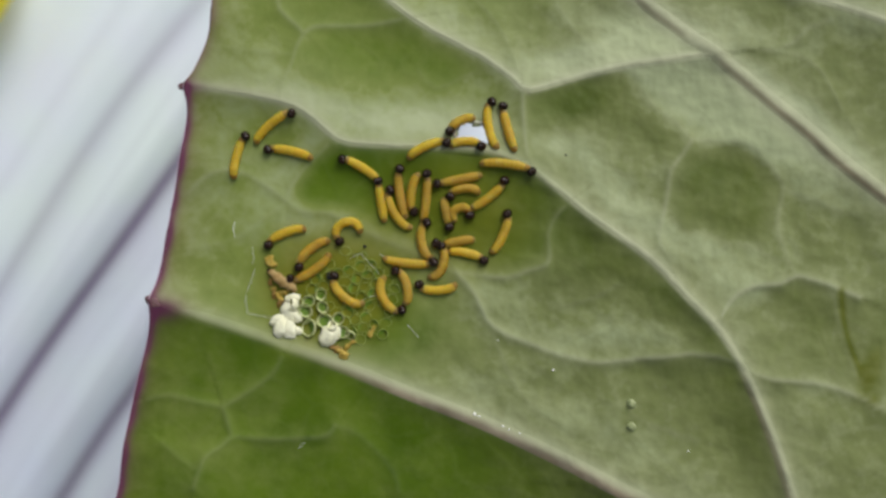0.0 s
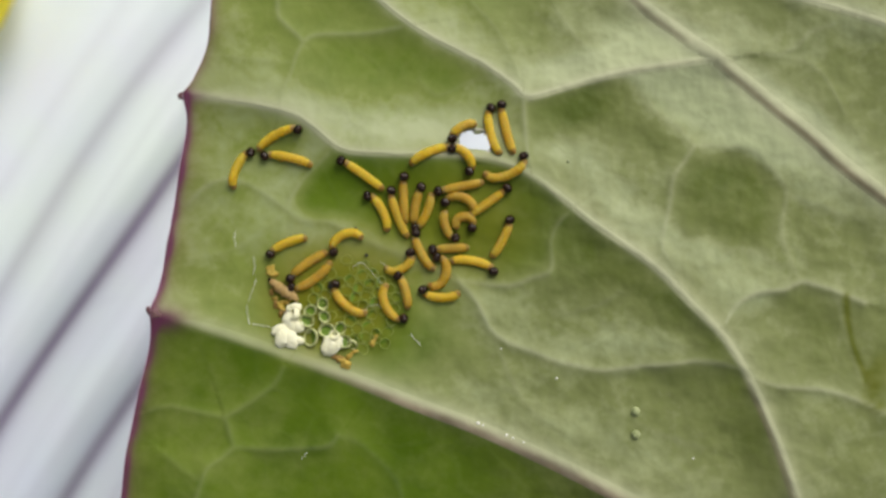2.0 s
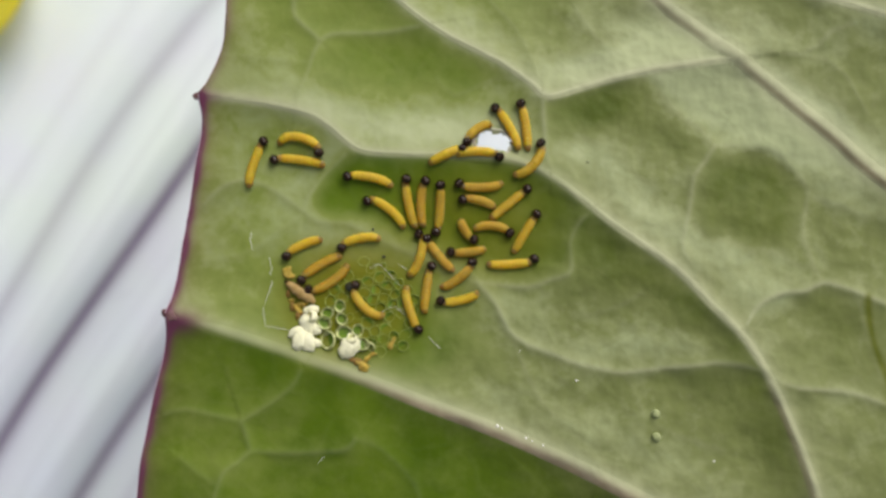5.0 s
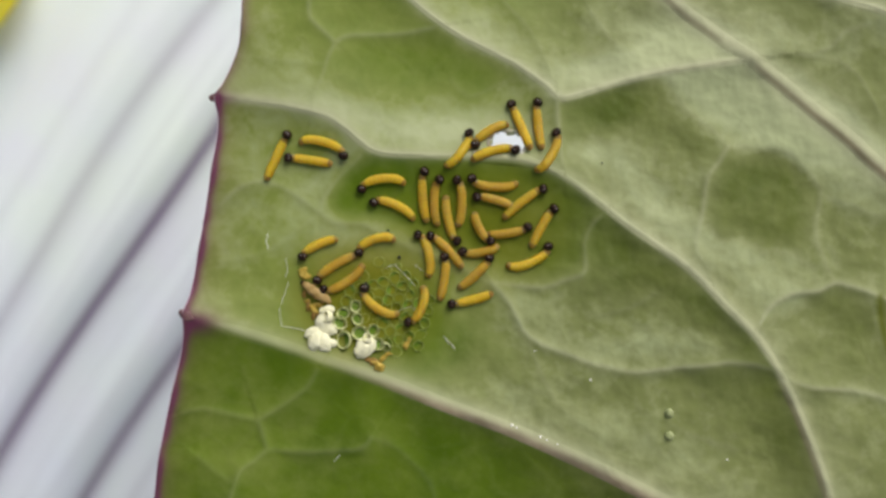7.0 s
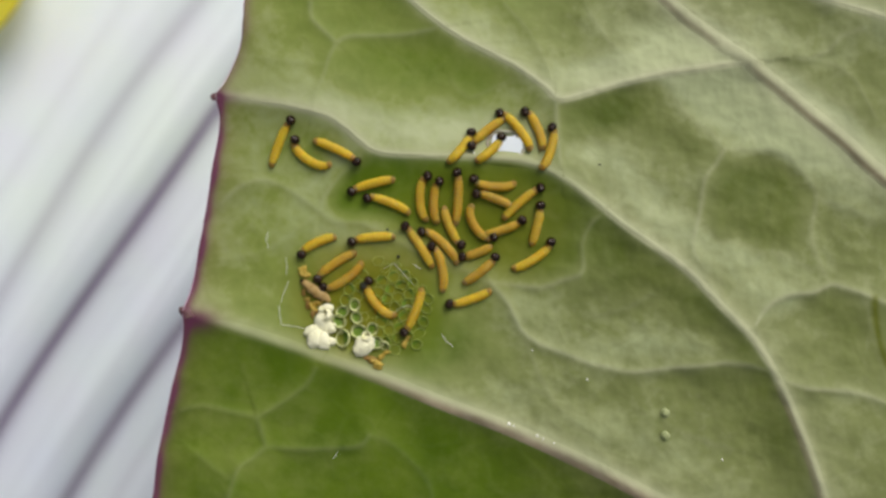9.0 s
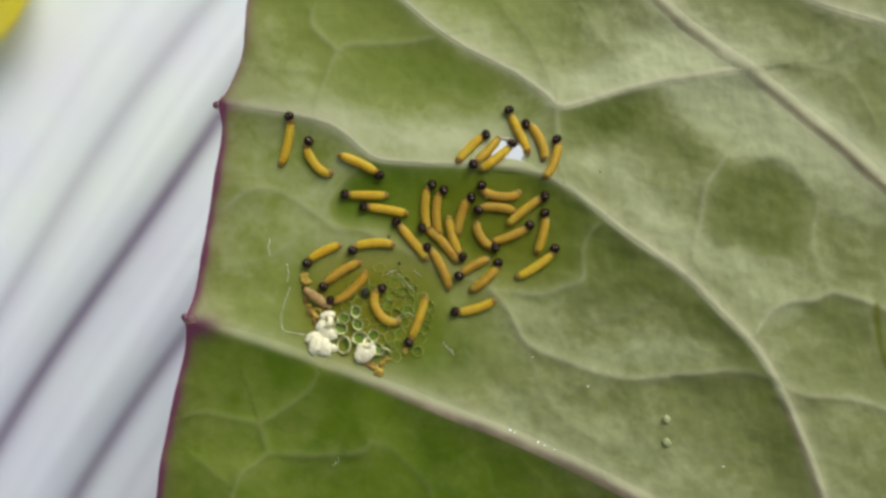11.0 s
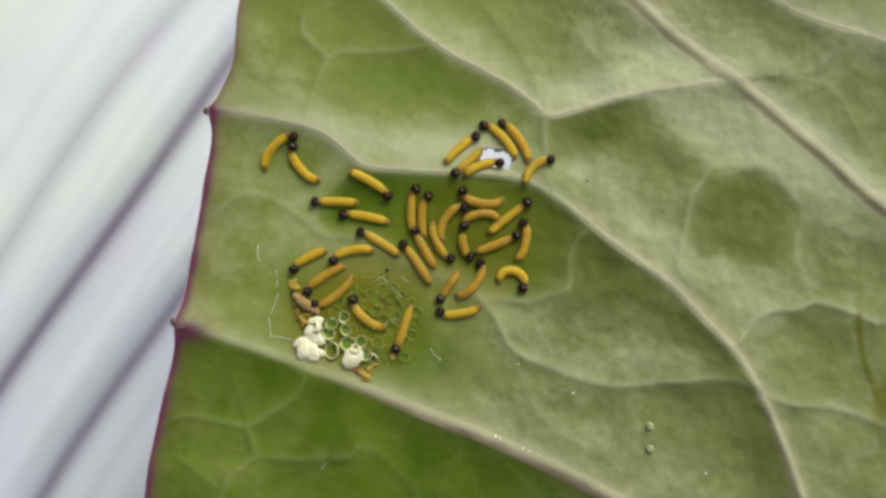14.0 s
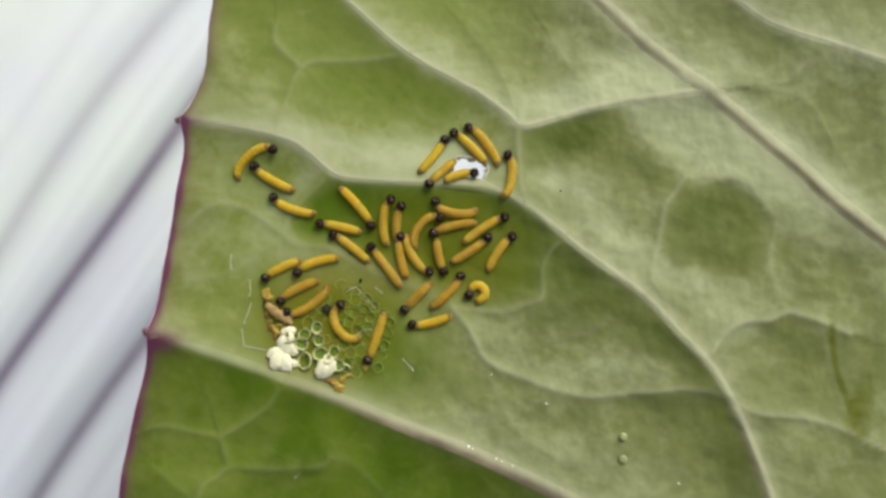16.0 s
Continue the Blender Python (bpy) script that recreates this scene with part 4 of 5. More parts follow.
def segment_mesh(name, mat, length, taper):
    bm = bmesh.new()
    sides, rings = 14, [(-1.0, 0.80), (-0.8, 0.91), (-0.45, 0.98), (0.0, 1.0), (0.45, 0.98), (0.8, 0.91), (1.0, 0.80)]
    loops = []
    for s, r in rings:
        r *= 1 - taper * max(0.0, -s + 0.1)
        loop = []
        for k in range(sides):
            a = math.tau * k / sides
            z = math.sin(a) * RADIUS * r
            loop.append(bm.verts.new(vec(s * length, math.cos(a) * RADIUS * r * 1.02, z if z > 0 else z * 0.85)))
        loops.append(loop)
    for a, b in zip(loops, loops[1:]):
        for k in range(sides):
            bm.faces.new((a[k], a[(k + 1) % sides], b[(k + 1) % sides], b[k]))
    bm.faces.new(loops[0])
    bm.faces.new(loops[-1][::-1])
    bmesh.ops.recalc_face_normals(bm, faces=bm.faces)
    me = bpy.data.meshes.new(name)
    bm.to_mesh(me)
    bm.free()
    me.materials.append(mat)
    me.polygons.foreach_set("use_smooth", [True] * len(me.polygons))
    return me


def head_mesh():
    bm = bmesh.new()
    bmesh.ops.create_uvsphere(bm, u_segments=24, v_segments=18, radius=HEAD_RADIUS * MM)
    for v in bm.verts:
        p = v.co / (HEAD_RADIUS * MM)
        groove = math.exp(-((p.y / 0.2) ** 2)) * max(0.0, p.x * 0.4 + p.z * 0.8)
        v.co *= 1 - 0.15 * groove + 0.05 * math.exp(-(((abs(p.y) - 0.5) / 0.25) ** 2)) * max(0.0, p.z)
        v.co.x *= 0.92
        v.co.y *= 1.06
        if p.x > 0.55 and p.z < 0:
            v.co.x *= 1.10
    me = bpy.data.meshes.new("head")
    bm.to_mesh(me)
    bm.free()
    me.materials.append(HEAD)
    me.polygons.foreach_set("use_smooth", [True] * len(me.polygons))
    return me


THORAX_MESH = segment_mesh("thorax_segment", THORAX, 0.22, 0.0)
SEGMENT_MESHES = [segment_mesh("body_segment", m, 0.21, 0.0) for m in (BODY, *BODIES)]
TAIL_MESH, HEAD_MESH = segment_mesh("tail_segment", TAIL, 0.20, 0.35), head_mesh()


def caterpillar(label, skin):
    thing = tagged(new("caterpillar"), label, "caterpillar", "caterpillars on the leaf")
    thing.empty_display_size = 0.0005
    head = new("head", HEAD_MESH)
    tagged(head, "glossy black head")
    pieces = [head, new("thorax_segment", THORAX_MESH)] + [new("body_segment", SEGMENT_MESHES[skin]) for _ in range(SEGMENTS - 2)] + [new("tail_segment", TAIL_MESH)]
    for i, ob in enumerate(pieces):
        ob.parent = thing
        slim = (1, 0.78, 0.93)[i] if i < 3 else (0.95 + 0.08 * math.sin(math.pi * i / 12)) * (1 + 0.02 * math.sin(i * 2.3)) * (1, 0.98, 0.94, 0.84)[max(0, i - 8)]
        ob.scale = (1, slim, slim)
    return thing, pieces


def crawl(label, skin, rows):
    """skin: which of the skin tones; rows: seconds, head x y, sideways bend, tail x y, in mm on the leaf."""
    thing, pieces = caterpillar(label, skin)
    roots, ways = [], [[] for _ in pieces]
    for t, hx, hy, bend, tx, ty in rows:
        h, e = np.array([hx, hy]), np.array([tx, ty])
        d = e - h
        n = np.array([-d[1], d[0]]) / np.hypot(*d)
        # a strongly bent body widens into a ring
        chord = np.hypot(*d)
        wide = max(0.0, 1.0 * abs(bend) - 0.35 * chord) * d / chord
        c, f = h + 4 / 3 * bend * n - wide, e + 4 / 3 * bend * n + wide
        u = np.linspace(0, 1, 41)[:, None]
        line = (1 - u) ** 3 * h + 3 * u * (1 - u) ** 2 * c + 3 * u**2 * (1 - u) * f + u**3 * e
        run = np.concatenate([[0], np.cumsum(np.hypot(*np.diff(line, axis=0).T))])
        whole = run[-1]
        start = 0.30
        mid = np.array([np.interp(whole / 2, run, line[:, i]) for i in (0, 1)])
        root = pose(mid[0] * MM, mid[1] * MM, height(*mid) * MM)
        roots.append((t, root))
        spots = [0.0] + [start + (whole - start) * (i + 0.5) / SEGMENTS for i in range(SEGMENTS)]
        for way, s in zip(ways, spots):
            p = np.array([np.interp(s, run, line[:, i]) for i in (0, 1)])
            a = np.array([np.interp(max(s - 0.12, 0), run, line[:, i]) for i in (0, 1)])
            b = np.array([np.interp(min(s + 0.12, whole), run, line[:, i]) for i in (0, 1)])
            f = a - b
            lift = HEAD_RADIUS * 0.75 if s == 0 else RADIUS * 0.5
            z = height(*p) + lift
            pitch = math.degrees(math.atan2(height(*a) - height(*b), max(np.hypot(*f), 0.05)))
            m = pose(p[0] * MM, p[1] * MM, z * MM, 0, -pitch, math.degrees(math.atan2(f[1], f[0])))
            way.append((t, root.inverted() @ m))
    walk(thing, roots)
    for ob, way in zip(pieces, ways):
        walk(ob, way)


ground()
behind = pale_leaf()
petal = yellow_petal()
green_leaf()
egg_bases()
egg_shells()
scraps()
dead_larva()
small_bits()


def motions():
    sway = [(0, 0.40, -1.05), (2, -0.20, -1.15), (4, 0.85, -0.45), (6.5, 1.0, -0.5), (9, -0.45, 0.3), (11.5, -1.35, -0.17), (13.0, -3.3, -1.05), (14.0, -4.3, -1.05), (16, -3.1, -1.38)]
    walk(behind, [(t, pose(x * MM, y * MM, -62 * MM)) for t, x, y in sway])
    drift = [(0, -0.3, -0.5), (2, -0.5, -0.9), (4, 1.1, -0.2), (6.5, -0.5, 0.6), (7.2, -0.6, 0.7), (8, -0.9, 0.9), (9, -0.5, 0.3), (11.5, -1.35, -0.17), (13, -2.9, -1.2), (13.5, -6.5, 1.5), (16, -6.0, 1.5)]
    walk(petal, [(t, pose((x - 60.6) * MM, (y + 34.0) * MM, -61.2 * MM, 0, 0, -38)) for t, x, y in drift])
    crawl("small bright yellow caterpillar with black head near the purple margin", 2, [(0, -13.08, 7.50, -0.26, -13.79, 4.77), (2, -12.76, 7.04, -0.43, -13.84, 4.76), (3, -12.56, 6.76, -0.40, -13.85, 4.76), (3.5, -12.66, 6.98, -0.36, -13.86, 4.76), (4, -12.83, 7.26, -0.33, -13.86, 4.76), (6.5, -12.74, 8.33, 0.00, -13.90, 5.21), (7, -12.42, 8.29, -0.06, -13.83, 5.40), (7.8, -12.50, 8.77, -0.13, -13.71, 5.69), (9, -12.20, 9.17, -0.18, -13.49, 6.22), (11.4, -12.39, 10.07, 0.26, -13.11, 6.93), (12, -12.25, 10.20, 0.00, -13.33, 6.93), (12.5, -11.72, 9.90, -0.21, -13.12, 7.03), (13, -11.79, 9.63, -0.36, -13.43, 6.88), (13.5, -11.49, 9.37, -0.51, -13.32, 6.93), (15, -11.38, 8.59, -0.68, -13.30, 6.92), (15.5, -11.22, 8.60, -0.73, -13.29, 6.92), (16, -10.97, 8.85, -0.77, -13.29, 6.91)])
    crawl("small bright yellow caterpillar with black head near the purple margin", 2, [(0, -9.95, 8.91, -0.39, -12.32, 7.04), (1, -9.90, 8.09, -0.42, -12.23, 7.10), (1.5, -9.69, 8.17, -0.41, -12.19, 7.13), (2, -9.55, 8.44, -0.41, -12.15, 7.16), (2.5, -9.29, 8.42, -0.47, -12.13, 7.24), (3, -9.20, 8.03, -0.56, -12.11, 7.31), (4, -9.39, 7.28, -0.77, -12.06, 7.46), (6.5, -9.00, 6.78, -0.60, -11.60, 7.73), (7.8, -8.21, 7.06, -0.30, -11.45, 7.77), (9, -7.88, 6.44, -0.18, -10.68, 7.81), (11.4, -6.41, 5.89, -0.20, -8.98, 7.15), (12, -6.51, 5.65, -0.22, -8.89, 6.87), (13.5, -5.25, 5.40, -0.26, -7.97, 6.73), (14.5, -5.21, 4.77, -0.24, -7.42, 6.56), (15, -5.13, 4.41, -0.23, -7.14, 6.47), (16, -4.48, 3.85, -0.21, -6.59, 6.29)])
    crawl("small bright yellow caterpillar with black head near the purple margin", 2, [(0, -11.60, 6.61, 0.25, -8.74, 5.97), (1, -11.54, 6.98, 0.25, -8.77, 6.02), (2, -11.85, 6.78, 0.28, -8.80, 6.07), (4, -12.07, 6.56, 0.25, -8.76, 6.00), (6.5, -12.47, 6.69, 0.16, -9.58, 6.34), (7.8, -12.22, 7.32, -0.30, -9.64, 6.47), (9, -11.95, 7.94, -0.64, -9.67, 6.40), (11.4, -11.08, 8.56, -0.55, -9.58, 6.23), (11.5, -11.49, 8.76, -0.54, -9.58, 6.23), (12, -11.06, 8.69, -0.55, -9.78, 6.29), (12.5, -11.69, 8.94, -0.57, -9.65, 6.26), (13, -11.70, 8.62, -0.57, -9.69, 6.28), (13.5, -11.31, 8.55, -0.62, -9.72, 6.30), (15, -12.25, 7.80, -0.34, -9.65, 6.29), (15.5, -12.33, 7.57, -0.27, -9.63, 6.28), (16, -12.26, 7.76, -0.23, -9.61, 6.28)])
    crawl("small bright yellow caterpillar with black head crawling among others", 2, [(0, -6.65, 5.92, 0.23, -4.40, 4.57), (0.5, -6.83, 5.52, 0.22, -4.33, 4.55), (1, -6.94, 5.67, 0.19, -4.25, 4.54), (2, -6.76, 6.39, 0.10, -4.10, 4.51), (4, -7.40, 6.07, 0.08, -4.43, 4.59), (6.5, -7.48, 4.60, 0.65, -4.83, 4.98), (7.8, -7.93, 4.85, 0.28, -4.93, 4.93), (9, -8.27, 4.51, 0.18, -5.46, 5.23), (11.4, -9.12, 4.93, -0.05, -6.29, 4.65), (12, -9.76, 5.22, -0.03, -6.98, 4.52), (12.5, -9.32, 5.83, -0.02, -6.63, 4.68), (13, -9.63, 5.53, 0.04, -6.79, 4.69), (13.5, -10.05, 4.99, 0.10, -6.95, 4.71), (14, -10.05, 4.76, 0.04, -7.21, 4.71), (14.5, -10.32, 4.76, -0.03, -7.47, 4.72), (16, -11.02, 5.71, -0.31, -8.27, 4.74)])
    crawl("small bright yellow caterpillar with black head crawling among others", 2, [(0, -4.32, 4.52, -0.01, -3.89, 1.89), (1.5, -4.94, 4.02, 0.33, -3.93, 1.85), (2, -5.10, 4.11, 0.43, -3.94, 1.84), (2.5, -5.21, 4.16, 0.44, -3.91, 1.84), (4, -5.89, 3.74, 0.48, -3.81, 1.83), (6.5, -6.73, 4.10, 0.42, -4.32, 2.58), (7, -6.84, 3.82, 0.47, -4.33, 2.65), (7.5, -6.86, 3.63, 0.50, -4.33, 2.72), (7.8, -6.93, 3.74, 0.51, -4.33, 2.77), (9, -7.23, 4.07, 0.30, -4.53, 3.01), (11.4, -7.79, 3.97, 0.07, -4.88, 3.51), (12, -8.21, 3.69, 0.11, -5.31, 3.19), (13.5, -8.21, 3.70, 0.21, -5.15, 3.35), (14, -8.16, 3.91, 0.18, -5.16, 3.36), (14.5, -8.19, 3.96, 0.16, -5.18, 3.36), (16, -7.93, 3.97, 0.10, -5.22, 3.39)])
    crawl("small yellow caterpillar with black head crawling among others", 0, [(0, -3.51, 3.93, -0.54, -2.10, 1.51), (1, -3.53, 4.05, -0.36, -2.26, 1.48), (2, -3.52, 4.43, -0.20, -2.42, 1.45), (3, -3.76, 4.52, -0.21, -2.67, 1.64), (3.5, -3.63, 4.78, -0.23, -2.80, 1.73), (4, -3.49, 4.84, -0.25, -2.92, 1.83), (6.5, -3.94, 5.79, -0.10, -3.27, 2.56), (7, -3.47, 5.78, -0.24, -3.27, 2.57), (7.5, -3.20, 5.53, -0.38, -3.27, 2.57), (7.8, -3.15, 5.44, -0.45, -3.27, 2.57), (9, -3.22, 5.50, -0.52, -3.23, 2.67), (11.4, -2.99, 5.40, -0.41, -3.09, 2.46), (11.5, -3.16, 5.50, -0.40, -3.10, 2.48), (13.5, -3.30, 5.61, -0.28, -3.35, 2.84), (16, -3.17, 5.58, -0.44, -3.31, 2.65)])
    crawl("small caterpillar with black head, coloured ochre for shade, crawling among others", 1, [(0, -2.87, 5.28, -0.23, -2.41, 2.14), (1, -2.97, 5.26, -0.16, -2.48, 2.24), (2, -2.65, 5.31, -0.11, -2.54, 2.34), (3, -2.39, 5.18, -0.17, -2.51, 2.25), (4, -2.39, 5.01, -0.23, -2.49, 2.16), (6.5, -2.47, 5.26, -0.32, -2.57, 2.37), (7.8, -2.52, 5.21, -0.33, -2.56, 2.36), (9, -2.45, 5.14, -0.34, -2.54, 2.48), (11.4, -2.22, 5.08, -0.46, -2.32, 2.12), (11.5, -2.37, 5.16, -0.45, -2.33, 2.14), (12.5, -2.48, 5.26, -0.41, -2.45, 2.29), (13.5, -2.47, 5.17, -0.39, -2.58, 2.45), (16, -2.47, 5.15, -0.26, -2.59, 2.83)])
    crawl("small caterpillar with black head, coloured ochre for shade, crawling among others", 1, [(0, -1.08, 4.98, 0.13, -1.39, 1.89), (1.5, -1.35, 4.37, -0.08, -1.85, 2.22), (2, -1.54, 4.62, -0.13, -2.01, 2.33), (2.5, -1.47, 4.88, -0.13, -1.97, 2.27), (3.5, -1.53, 4.57, -0.14, -1.89, 2.14), (4, -1.37, 4.85, -0.15, -1.85, 2.07), (6.5, -1.72, 4.75, 0.40, -1.31, 2.23), (7, -1.35, 5.20, 0.34, -1.41, 2.27), (7.5, -1.35, 5.33, 0.30, -1.51, 2.32), (7.8, -1.45, 5.37, 0.28, -1.57, 2.35), (8, -1.33, 5.58, 0.25, -1.55, 2.34), (9, -1.28, 5.70, 0.16, -1.47, 2.33), (11.4, -0.24, 4.37, -0.39, -1.16, 2.11), (13.5, -0.11, 4.38, -0.65, -1.42, 2.14), (16, 0.11, 4.38, -0.77, -1.43, 2.37)])
    crawl("small yellow caterpillar with black head crawling among others", 0, [(0, -1.92, 2.48, 0.36, -1.59, 4.88), (2, -1.96, 1.95, -0.28, -0.98, 4.16), (2.5, -2.00, 1.82, -0.27, -1.00, 4.24), (3.5, -1.57, 2.13, -0.25, -1.05, 4.41), (4, -1.72, 2.00, -0.25, -1.07, 4.49), (6.5, -1.45, 1.47, 0.25, -1.98, 4.37), (7.8, -1.18, 1.07, 0.33, -1.90, 3.80), (8, -0.99, 1.20, 0.32, -1.93, 3.74), (9, -1.02, 0.97, 0.23, -2.08, 3.43), (11.4, -0.99, 0.62, 0.23, -1.80, 3.27), (12.5, -1.01, 0.96, 0.30, -1.93, 3.31), (13.5, -0.98, 0.96, 0.36, -2.06, 3.35), (14.5, -0.91, 1.12, 0.38, -2.07, 3.30), (15, -0.84, 1.16, 0.39, -2.07, 3.27), (16, -0.60, 0.82, 0.41, -2.08, 3.22)])
    crawl("small caterpillar with black head, coloured ochre for shade, crawling among others", 1, [(0, -0.42, 4.31, 0.00, 2.49, 4.88), (2, -0.42, 4.36, 0.00, 2.51, 4.92), (4, -0.18, 4.56, -0.12, 2.50, 4.92), (6.5, -0.38, 5.30, -0.45, 2.50, 5.00), (7.8, -0.41, 5.18, -0.36, 2.49, 5.09), (8, -0.49, 5.12, -0.36, 2.48, 5.08), (8.5, -0.41, 5.10, -0.38, 2.47, 5.07), (9, -0.18, 5.28, -0.40, 2.45, 5.06), (11.4, 0.31, 5.44, -0.62, 2.77, 4.96), (11.5, 0.07, 5.65, -0.62, 2.75, 4.96), (12, -0.07, 5.53, -0.61, 2.67, 4.98), (12.5, -0.22, 5.54, -0.60, 2.59, 4.99), (13, -0.25, 5.44, -0.59, 2.51, 5.01), (13.5, -0.16, 5.46, -0.59, 2.43, 5.02), (16, -0.20, 5.46, -0.54, 2.48, 5.01)])
    crawl("small caterpillar with black head, coloured ochre for shade, crawling among others", 1, [(0, 0.45, 3.47, 0.44, 2.29, 3.68), (1.5, 0.35, 3.43, 0.63, 1.96, 3.13), (2, 0.03, 3.62, 0.71, 1.86, 2.94), (4, -0.00, 3.69, 0.36, 1.80, 3.20), (6.5, -0.10, 4.09, 0.13, 2.15, 3.42), (7.8, -0.07, 4.05, 0.20, 2.16, 3.44), (8.5, -0.30, 4.09, 0.18, 2.18, 3.45), (9, -0.03, 4.31, 0.15, 2.19, 3.46), (11.4, 0.01, 3.57, 0.36, 2.45, 3.50), (11.5, -0.23, 3.55, 0.38, 2.43, 3.49), (12.5, -0.22, 3.51, 0.52, 2.27, 3.49), (13.5, -0.16, 3.15, 0.69, 2.10, 3.48), (15, 0.11, 3.20, 0.41, 2.30, 3.80), (15.5, -0.22, 3.10, 0.31, 2.36, 3.90), (16, -0.35, 3.35, 0.21, 2.43, 4.00)])
    crawl("small yellow caterpillar with black head crawling among others", 0, [(0, 4.02, 4.49, 0.23, 1.85, 2.78), (2, 4.08, 4.50, 0.07, 1.65, 2.82), (4, 4.08, 4.45, 0.12, 1.87, 2.63), (6.5, 4.25, 4.56, -0.20, 1.71, 2.68), (7.8, 4.21, 4.55, -0.11, 1.82, 2.68), (9, 4.16, 4.67, -0.15, 1.80, 2.64), (11.4, 4.41, 4.58, -0.11, 2.06, 2.73), (11.5, 4.26, 4.65, -0.09, 2.03, 2.72), (12.5, 4.13, 4.75, -0.04, 1.78, 2.69), (13.5, 4.10, 4.77, 0.00, 1.54, 2.66), (14.5, 4.07, 4.68, -0.06, 1.61, 2.68), (15, 4.10, 4.67, -0.08, 1.64, 2.69), (15.5, 4.20, 4.67, -0.11, 1.68, 2.70), (16, 4.36, 4.45, -0.16, 1.71, 2.71)])
    crawl("small yellow caterpillar with black head crawling among others", 0, [(0, 4.20, 2.32, 0.31, 3.13, -0.15), (0.5, 3.91, 2.30, 0.28, 3.10, -0.09), (1, 3.93, 2.42, 0.26, 3.08, -0.03), (1.5, 4.00, 2.53, 0.23, 3.05, 0.03), (2, 4.24, 2.42, 0.18, 3.03, 0.09), (3, 4.31, 2.70, 0.10, 3.10, 0.17), (4, 4.75, 2.66, -0.00, 3.18, 0.26), (6.5, 4.73, 3.25, -0.07, 3.36, 0.76), (7, 4.94, 3.27, -0.12, 3.52, 0.81), (7.5, 5.04, 3.26, -0.15, 3.68, 0.85), (7.8, 4.75, 3.35, -0.15, 3.77, 0.88), (9, 4.18, 3.52, 0.08, 3.58, 0.97), (11.4, 4.40, 3.48, 0.23, 3.84, 0.96), (13.5, 3.85, 3.43, 0.43, 3.47, 1.04), (16, 4.88, 3.16, -0.20, 3.39, 0.91)])
    crawl("small bright yellow caterpillar with black head that curls into a ring", 2, [(0, 2.67, -0.74, -0.23, 0.40, -0.23), (0.5, 2.89, -0.46, -0.25, 0.41, -0.26), (1, 3.01, -0.50, -0.30, 0.42, -0.29), (2, 3.15, -0.93, -0.41, 0.44, -0.35), (3, 3.69, -0.33, -0.11, 0.82, -0.32), (4, 4.16, -0.24, 0.16, 1.21, -0.29), (6.5, 4.74, 0.56, 0.38, 1.91, -0.29), (7.8, 4.28, 1.07, 0.63, 1.90, -0.37), (9, 4.86, 1.12, 0.33, 2.35, -0.51), (11.4, 5.07, 1.16, 0.28, 2.54, -0.62), (13.5, 4.40, -0.89, -0.98, 2.31, -0.50), (14.5, 3.10, -1.12, -0.96, 2.40, -0.76), (15, 2.60, -1.08, -0.91, 2.44, -0.89), (15.5, 2.23, -0.91, 0.94, 2.48, -1.02), (16, 2.06, -0.72, 0.98, 2.53, -1.15)])
    crawl("small caterpillar with black head, coloured ochre for shade, crawling among others", 1, [(0, 1.75, 2.22, -0.71, 0.76, 1.89), (2, 1.77, 1.93, -0.76, 0.78, 1.93), (3.5, 2.06, 1.30, -0.69, 0.91, 2.02), (4, 2.50, 1.30, -0.69, 0.95, 2.05), (6.5, 3.21, 2.22, 0.20, 0.69, 1.69), (7.8, 3.20, 1.90, 0.16, 0.66, 1.81), (8.5, 2.68, 2.48, 0.16, 0.58, 1.73), (9, 2.98, 2.56, 0.16, 0.52, 1.68), (11.4, 3.42, 2.79, 0.21, 1.02, 1.71), (12.5, 3.12, 3.16, 0.16, 0.89, 1.59), (13, 3.25, 3.15, 0.12, 0.83, 1.53), (13.5, 3.28, 2.76, 0.08, 0.77, 1.48), (14, 3.38, 2.55, 0.06, 0.79, 1.48), (14.5, 3.26, 2.50, 0.08, 0.82, 1.49), (16, 3.26, 3.10, 0.12, 0.89, 1.50)])
    crawl("small caterpillar with black head, coloured ochre for shade, crawling among others", 1, [(0, 0.40, 1.46, -0.00, 0.01, 3.29), (2, 0.68, 1.30, 0.36, 0.08, 2.95), (4, 0.64, 1.29, 0.10, -0.07, 2.14), (6.5, 0.73, 1.21, 0.30, -0.17, 3.08), (7.8, 0.96, 1.22, 0.20, -0.09, 2.83), (9, 1.10, 1.47, 0.67, -0.24, 3.55), (11.4, 1.04, 1.19, 0.30, 0.08, 2.74), (12, 0.59, 1.11, 0.28, 0.04, 2.66), (12.5, 0.46, 1.13, 0.27, 0.01, 2.59), (13, 0.28, 0.97, 0.25, -0.02, 2.52), (13.5, 0.36, 1.04, 0.26, -0.06, 2.45), (14.5, 0.40, 1.23, 0.21, -0.06, 2.63), (15, 0.81, 1.31, 0.20, -0.06, 2.71), (15.5, 0.38, 1.06, 0.16, -0.07, 2.80), (16, 0.38, 0.83, 0.13, -0.07, 2.89)])
